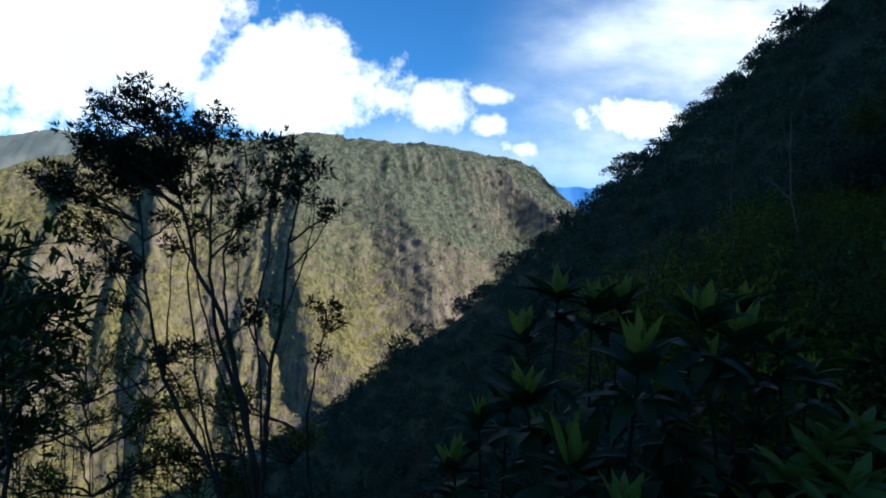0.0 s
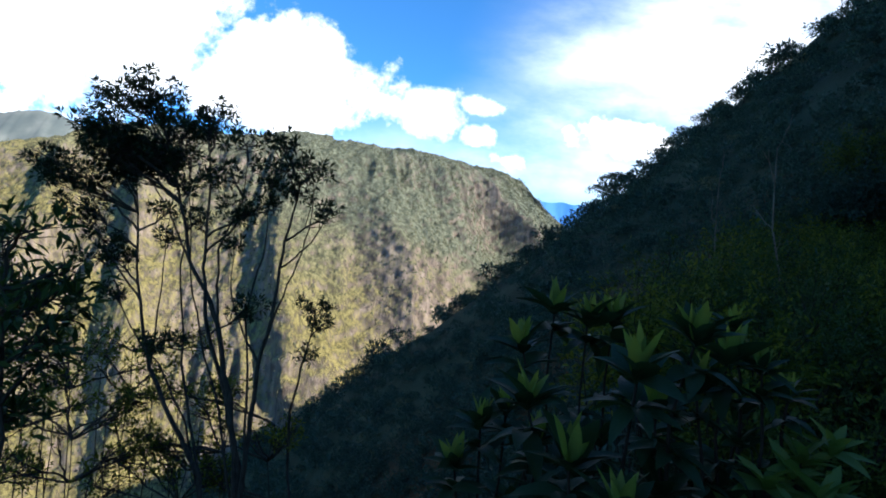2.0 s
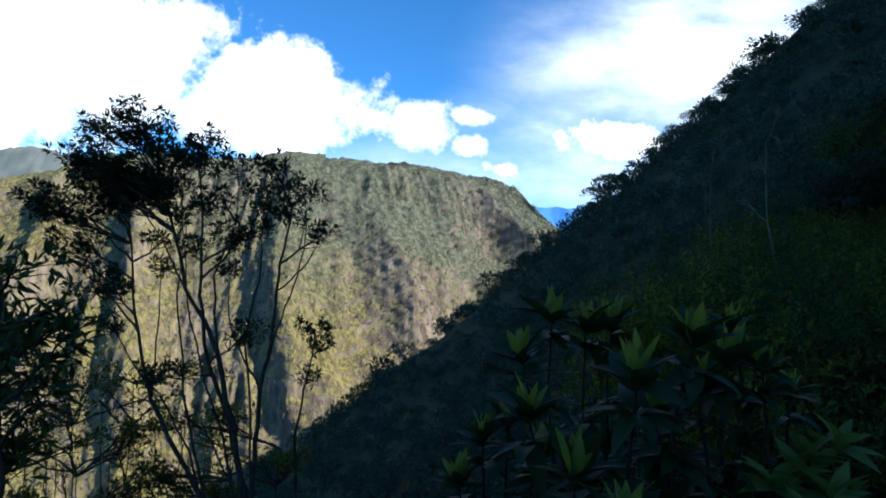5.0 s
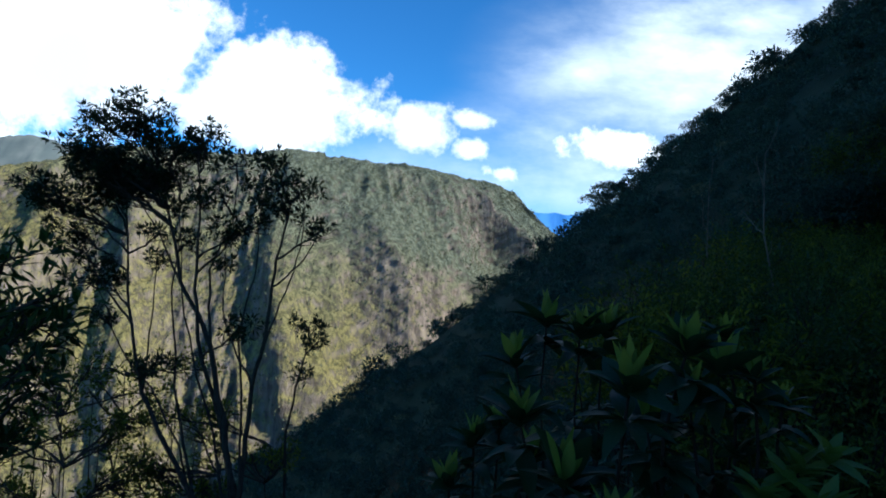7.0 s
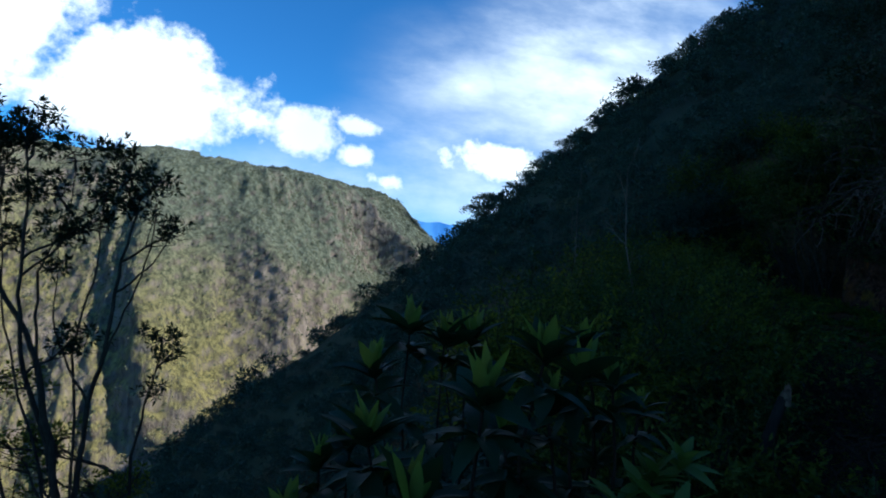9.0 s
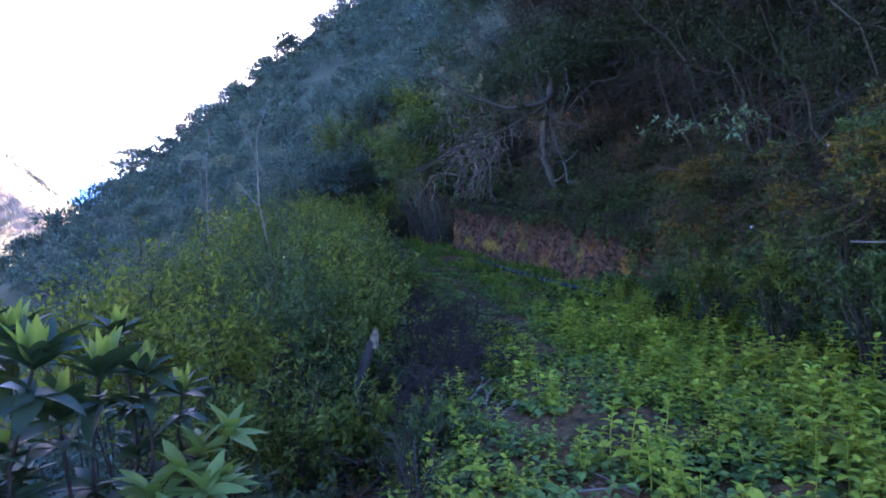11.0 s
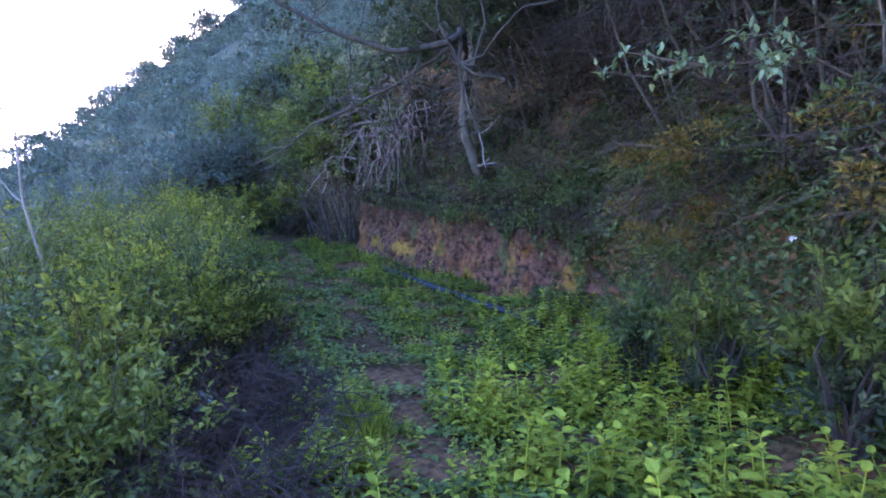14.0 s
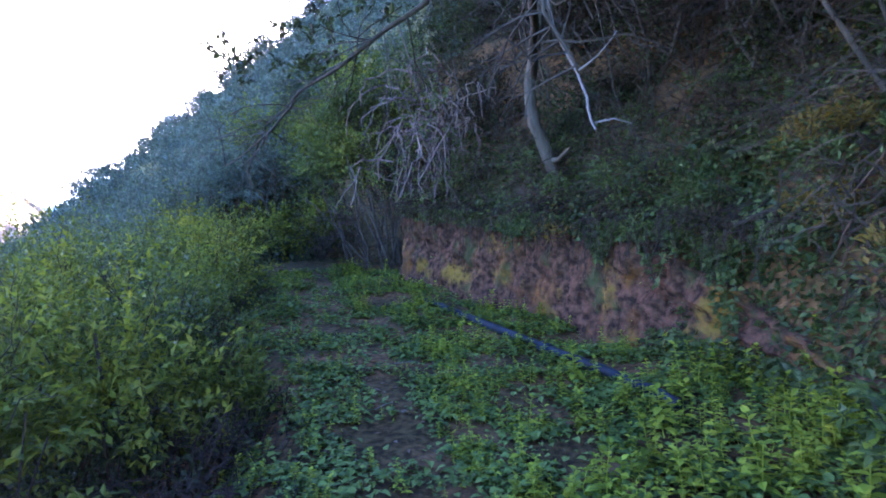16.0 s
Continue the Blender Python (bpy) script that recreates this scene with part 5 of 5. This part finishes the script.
def build_dry_thicket():
    """The brown, half-dead thicket that overhangs the trail's inner side."""
    rng = np.random.default_rng(291)
    for k, (x, y, z, size, count) in enumerate(((9.6, 1.6, 2.3, 0.9, 90), (10.4, 2.6, 2.2, 0.8, 80), (9.2, 0.6, 2.0, 0.8, 70), (12.1, 4.2, 2.4, 0.8, 80), (13.3, 5.4, 2.4, 0.7, 70), (14.1, 7.6, 2.6, 0.7, 110), (14.5, 9.4, 2.8, 0.7, 110), (14.7, 10.6, 2.9, 0.7, 90), (14.8, 8.3, 3.3, 0.8, 120), (14.6, 7.2, 3.3, 0.8, 120), (14.9, 9.6, 3.5, 0.8, 110), (14.2, 6.2, 3.0, 0.8, 110), (13.6, 5.2, 3.0, 0.8, 110), (14.4, 8.9, 2.5, 0.5, 80), (14.9, 11.6, 3.0, 0.7, 80), (13.7, 6.6, 2.1, 0.5, 60), (13.9, 7.4, 2.2, 0.5, 60), (14.0, 8.8, 2.4, 0.6, 60), (12.1, 4.9, 1.9, 0.6, 60), (13.3, 4.2, 3.2, 0.9, 80), (14.8, 6.0, 3.6, 0.9, 80), (11.9, 2.6, 3.2, 0.9, 80))):
        g = ground_at(x, y)
        ob = thing("dry_thicket", (x, y, g), "tangled brown thicket of dry twigs hanging over the bank", "thicket", "thickets on the bank")
        wood, red = [], []
        for j in range(count):
            at = rng.normal(0, 1, 3) * [0.4, 0.5, 0.45] * size + [0, 0, z - g]
            twig(rng, at, rng.normal(0, 1, 3) * [1, 1, 0.7] + [-0.4, 0.1, -0.1], size * 0.7, 0.005 if k < 3 else 0.007, 2, wood if j % 3 else red, 0.25, 2)
        for j in range(5):
            wood.append(tube(wander(rng, rng.normal(0, 0.1, 3) * [1, 1, 0], rng.normal(0, 0.4, 3) * size + [0, 0, z - g], 6, 0.08), np.linspace(0.010, 0.005, 6), 5))
        stuff_part("twigwork", mesh_of("twigwork", *merge([tri(w) for w in wood]), BRUSH), ob)
        stuff_part("pale_twigwork", mesh_of("pale_twigwork", *merge([tri(w) for w in red]), RED_STALK), ob, "red-brown dry stalks")
        spots = ball(rng, 16 if k < 5 else 5) * [0.5, 0.7, 0.6] * size + [-0.3, 0, z - g - 0.2]
        foliage = [crown_leaves(rng, c, 0.32, 130, 0.07, 4, 0.9) for c in spots]
        stuff_part("foliage", mesh_of("foliage", *merge(foliage[:len(spots) // 2]), YELLOW_LEAF if k < 5 or k > 16 else WITHERED_SHADED), ob, "yellowing leaves")
        stuff_part("foliage", mesh_of("foliage", *merge(foliage[len(spots) // 2:]), IVY_LEAF), ob, "green leaves")
        if k < 3:
            for j in range(3):
                me = mesh_of("flower", *leaves(np.zeros((9, 3)), ball(rng, 9) + [0, 0, 0.3], ball(rng, 9), 0.026, 0.02), PETAL)
                blossom = part("flower", me, ob, "pale pink blossom")
                blossom.location = np.array((-0.45, 0.0, z - g)) + rng.normal(0, 1, 3) * [0.15, 0.5, 0.5]
    # broken stick caught in the growth
    line = wander(rng, (8.46, 2.03, 1.46), (8.96, 1.43, 1.45), 7, 0.02)
    stick = thing("broken_stick", line[0], "bare broken stick caught in the growth on the bank", "stick")
    part("stick", mesh_of("stick", *tube(line - line[0], np.linspace(0.008, 0.005, 7), 6), VINE, True), stick)
    foot = np.array((8.98, 1.6, ground_at(8.98, 1.6)))
    part("prop", mesh_of("prop", *tube(wander(rng, line[5] - line[0], foot - line[0], 6, 0.03), np.linspace(0.006, 0.009, 6), 6), BRUSH, True), stick)


build_dry_thicket()


def build_leafy_branch():
    """A leafy branch that reaches out from the thicket over the trail."""
    rng = np.random.default_rng(295)
    root = np.array((11.0, 2.3, ground_at(11.0, 2.3)))
    tree = thing("leafy_branch", root, "thin arching branch with grey-green pointed leaves", "branch")
    lines = [[(0, 0, 0), (10.7, 2.5, 2.4), (10.3, 3.2, 2.88), (9.8, 3.75, 2.84), (9.27, 4.2, 2.78)],
             [(10.3, 3.2, 2.88), (9.9, 3.3, 2.95), (9.6, 3.5, 2.92)], [(10.1, 3.4, 2.87), (9.8, 3.3, 2.75), (9.5, 3.3, 2.68)], [(9.8, 3.75, 2.84), (9.6, 4.2, 2.98)]]
    blades = []
    for points in lines:
        pts = np.array(points, float) - root
        if points[0] == (0, 0, 0):
            pts[0] = 0
        line = [pts[0]]
        for p, q in zip(pts[:-1], pts[1:]):
            line.extend(wander(rng, p, q, 5, 0.05)[1:])
        line = np.array(line)
        part("stem", mesh_of("stem", *tube(line, np.linspace(0.013, 0.004, len(line)), 6), RED_STALK, True), tree)
        tip = line[-9:]
        n = 60
        at = tip[rng.integers(0, len(tip), n)] + rng.normal(0, 0.03, (n, 3))
        blades.append(ovate(at, ball(rng, n) + [-0.3, 0.2, 0.0], ball(rng, n) * 0.4 + [0, 0, 1.0], rng.uniform(0.05, 0.10, n), rng.uniform(0.025, 0.045, n)))
    stuff_part("foliage", mesh_of("foliage", *merge(blades), SPRIG_LEAF), tree, "grey-green leaves in loose tufts")


build_leafy_branch()


# ---- herbs along the trail ----
def herb_mesh(rng, tall, pairs, leaf_size):
    """An upright herb: a stem with crossed pairs of toothed leaves."""
    line = wander(rng, (0, 0, 0), (rng.normal(0, 0.05), rng.normal(0, 0.05), tall), 5, 0.05)
    at, way, size = [], [], []
    turn = rng.uniform(0, 6.28)
    for k in range(pairs):
        t = 0.25 + 0.75 * k / max(pairs - 1, 1)
        p = np.array([np.interp(t, np.linspace(0, 1, 5), line[:, j]) for j in range(3)])
        for s in (0, math.pi):
            a = turn + k * 1.57 + s + rng.normal(0, 0.2)
            at.append(p)
            way.append((math.cos(a), math.sin(a), 0.35 - 0.5 * (1 - t) + 0.4 * (t > 0.9)))
            size.append(leaf_size * (1.15 - 0.5 * t) * rng.uniform(0.8, 1.15))
    size = np.array(size)
    n = len(at)
    blades = ovate(np.array(at), np.array(way), np.tile([0, 0, 1.0], (n, 1)) + rng.normal(0, 0.2, (n, 3)), size, size * 0.62)
    return tri(tube(line, np.linspace(0.005, 0.002, 5), 3)), blades


def herb_spots(rng, count):
    """Places for herbs on the trail's bench, thinned where feet have bared the ground."""
    spots = []
    while len(spots) < count:
        x, y = rng.uniform(2.5, 15), rng.uniform(-3, 15.5)
        d, _, _ = from_line(TRAIL, np.array([x]), np.array([y]))
        cut, _, _ = from_line(FOOT, np.array([x]), np.array([y]))
        d, cut = d[0], cut[0]
        if cut > 0.15 or d < -1.5 or abs(x - 0.02 - np.interp(y, PIPE_LINE[:, 1], PIPE_LINE[:, 0])) < 0.07 and 6.3 < y < 10.5 or y < -0.9 * (x - 2) + 0.2:
            continue
        patch = float(waves(np.array(x), np.array(y), 1.0, 301))
        bare = 0.62 if -0.35 < d < 0.2 else 0.10
        if rng.uniform() < bare + (0.85 if patch < -0.12 else 0):
            continue
        spots.append((x, y, d, patch))
    return spots


def leafy_herb(name, x, y, tall, count, size, label, group, rng):
    """An upright herb whose paired leaves are parts of their own."""
    ob = thing(name, (x, y, ground_at(x, y) - 0.01), label, "herb", group)
    line = wander(rng, (0, 0, 0), (rng.normal(0, 0.06), rng.normal(0, 0.06), tall), 6, 0.04)
    part("stem", mesh_of("stem", *tube(line, np.linspace(0.006, 0.003, 6), 5), NETTLE_LEAF), ob)
    for j in range(count):
        t = 0.2 + 0.8 * (j // 2) / (count / 2 - 1)
        spot = [np.interp(t, np.linspace(0, 1, 6), line[:, i]) for i in range(3)]
        blade = part("leaf", BLADES["nettle"], ob)
        blade.matrix_local = pose(*spot, 0, 0, (j // 2) * 90 + (j % 2) * 180 + rng.normal(0, 12)) @ pose(0, 0, 0, -5 + 35 * t + rng.normal(0, 10), 0, 0) @ Matrix.Scale(size * (1.2 - 0.5 * t), 4)


def build_herbs():
    rng = np.random.default_rng(302)
    kinds = [herb_mesh(rng, t, p, s) for t, p, s in ((0.14, 5, 0.072), (0.20, 6, 0.078), (0.26, 7, 0.082), (0.10, 4, 0.062), (0.34, 9, 0.085), (0.18, 5, 0.09))]
    spots = herb_spots(rng, 5200)
    near = [s for s in spots if 5.2 < s[0] < 10.5 and s[2] > 0.3][:100]
    chosen = {id(s) for s in near}
    for s in near:
        leafy_herb("herb", s[0], s[1], rng.uniform(0.16, 0.34), 14, rng.uniform(0.5, 0.7), "upright bright green herb with paired toothed leaves", "herbs beside the trail", rng)
    rest = []
    xs, ys = np.array([s[0] for s in spots]), np.array([s[1] for s in spots])
    zs = land(xs, ys)
    for s, z in zip(spots, zs):
        if id(s) in chosen:
            continue
        v, f = merge(kinds[rng.integers(6)])
        a, k = rng.uniform(0, 6.28), rng.uniform(0.5, 1.1) * (0.75 if s[2] < 0.3 else 1.0) * (1.05 + 0.7 * max(s[3], -0.6)) * (1.0 - 0.42 * float(smooth(s[1], 5.4, 7.6)))
        spin = np.array([(math.cos(a), math.sin(a), 0), (-math.sin(a), math.cos(a), 0), (0, 0, 1)])
        rest.append((v @ spin * k + (s[0], s[1], z - 0.01), f))
    ob = new("herb_carpet", mesh_of("herb_carpet", *merge(rest), NETTLE_LEAF))
    tagged(ob, "carpet of low bright green herbs along the trail", "herbs", kind="stuff")
    # creeping cover close to the ground
    spots = herb_spots(rng, 13000)
    xs, ys = np.array([s[0] for s in spots]), np.array([s[1] for s in spots])
    n = len(xs) * 4
    xs, ys = np.repeat(xs, 4) + rng.normal(0, 0.05, n), np.repeat(ys, 4) + rng.normal(0, 0.05, n)
    at = np.stack([xs, ys, land(xs, ys) + rng.uniform(0.01, 0.08, n)], 1)
    a = rng.uniform(0, 6.28, n)
    size = rng.uniform(0.04, 0.085, n)
    ob = new("creeping_cover", mesh_of("creeping_cover", *ovate(at, np.stack([np.cos(a), np.sin(a), rng.normal(0.1, 0.2, n)], 1), np.tile([0, 0, 1.0], (n, 1)) + rng.normal(0, 0.25, (n, 3)), size, size * 0.75), COVER_LEAF))
    tagged(ob, "creeping small round leaves on the trail's bare earth", "ground cover", kind="stuff")
    # tall herbs at the bank's foot and a broad-leaved one
    for k, (x, y, tall) in enumerate(((7.6, 1.2, 0.75), (7.9, 1.6, 0.8), (8.2, 1.0, 0.9), (8.3, 1.9, 0.7), (7.4, 0.7, 0.8), (8.8, 2.2, 0.7), (9.2, 2.9, 0.6), (9.0, 4.5, 0.45), (9.5, 3.6, 0.6), (9.7, 4.6, 0.36), (10.0, 4.9, 0.4), (10.2, 5.3, 0.34), (9.9, 5.3, 0.3), (9.5, 4.9, 0.34), (8.6, 3.2, 0.42), (8.9, 3.7, 0.4), (8.2, 2.9, 0.4), (9.2, 4.1, 0.38), (8.0, 2.4, 0.5), (8.5, 2.6, 0.5), (7.2, 1.7, 0.5), (7.0, 1.2, 0.5), (10.6, 4.3, 0.6), (10.9, 4.9, 0.6), (10.5, 4.8, 0.5), (10.3, 4.1, 0.6), (11.5, 6.3, 0.4), (12.1, 7.4, 0.4), (10.1, 3.7, 0.65), (10.7, 5.0, 0.6))):
        leafy_herb("tall_herb", x, y, tall * 0.8, 20, 0.88, "tall leafy green herb at the bank's foot", "tall herbs", rng)
    x, y = 6.45, 0.95
    z = ground_at(x, y)
    plant = thing("broad_leaf_seedling", (x, y, z), "young plant with large light green leaves beside the trail", "plant")
    part("stem", mesh_of("stem", *tube(wander(rng, (0, 0, -0.02), (0.02, 0.0, 0.85), 7, 0.03), np.linspace(0.012, 0.005, 7), 6), NETTLE_LEAF, True), plant)
    for k in range(11):
        ob = part("leaf", BLADES["herb"], plant)
        ob.matrix_local = pose(0.01, 0, 0.3 + 0.052 * k, 0, 0, k * 137.5) @ pose(0, 0, 0, 12 + 4 * k + rng.normal(0, 8), rng.normal(0, 10), 0)


build_herbs()


def build_grass_tufts():
    """Soft tufts of fine grass on the trail."""
    rng = np.random.default_rng(306)
    for x, y, size in GRASS_SPOTS:
        n = 260
        tuft = thing("grass_tuft", (x, y, ground_at(x, y) - 0.01), "soft tuft of fine bright green grass on the trail", "grass", "grass tufts on the trail")
        at = rng.normal(0, 0.3, (n, 3)) * [size, size, 0]
        at[:, 2] = 0
        way = rng.normal(0, 0.6, (n, 3)) + [0, 0, 0.9]
        blades = leaves(at, way, ball(rng, n), size * rng.uniform(0.5, 1.0, n), 0.006)
        stuff_part("foliage", mesh_of("foliage", *blades, NETTLE_LEAF), tuft)


GRASS_SPOTS = ((8.3, 5.6, 0.24), (8.5, 5.8, 0.26), (8.1, 5.4, 0.22), (7.77, 4.85, 0.18), (8.7, 6.05, 0.22))
build_grass_tufts()


def build_litter():
    """Dry stalks, fallen leaves and bits of wood on the trail."""
    rng = np.random.default_rng(311)
    bits = []
    for _ in range(120):
        x, y = rng.uniform(3, 12), rng.uniform(0, 10)
        d, _, _ = from_line(TRAIL, np.array([x]), np.array([y]))
        if not -1.9 < d[0] < 1.0:
            continue
        a, size = rng.uniform(0, 6.28), rng.uniform(0.08, 0.4)
        z = ground_at(x, y) + 0.012
        end = (x + math.cos(a) * size, y + math.sin(a) * size)
        bits.append(tri(tube(wander(rng, (x, y, z), (*end, ground_at(*end) + rng.uniform(0.01, 0.05)), 4, 0.06), np.linspace(0.006, 0.003, 4), 4)))
    ob = new("fallen_twigs", mesh_of("fallen_twigs", *merge(bits), DEAD_WOOD))
    tagged(ob, "dry pale twigs scattered over the trail", "twigs", kind="stuff")
    n = 1800
    x, y = rng.uniform(2, 12, n), rng.uniform(-0.5, 10, n)
    d, _, _ = from_line(TRAIL, x, y)
    x, y = x[(d > -2.0) & (d < 1.2)], y[(d > -2.0) & (d < 1.2)]
    n = len(x)
    at = np.stack([x, y, land(x, y) + 0.012], 1)
    a = rng.uniform(0, 6.28, n)
    size = rng.uniform(0.03, 0.08, n)
    mat = leaf_material("dead_leaf", (0.03, 0.018, 0.012), (0.12, 0.072, 0.045), 0.7, 0.1)
    ob = new("leaf_litter", mesh_of("leaf_litter", *leaves(at, np.stack([np.cos(a), np.sin(a), rng.normal(0, 0.15, n)], 1), np.tile([0, 0, 1.0], (n, 1)) + rng.normal(0, 0.3, (n, 3)), size, size * 0.5), mat))
    tagged(ob, "brown fallen leaves strewn over the trail", "leaf litter", kind="stuff")


build_litter()
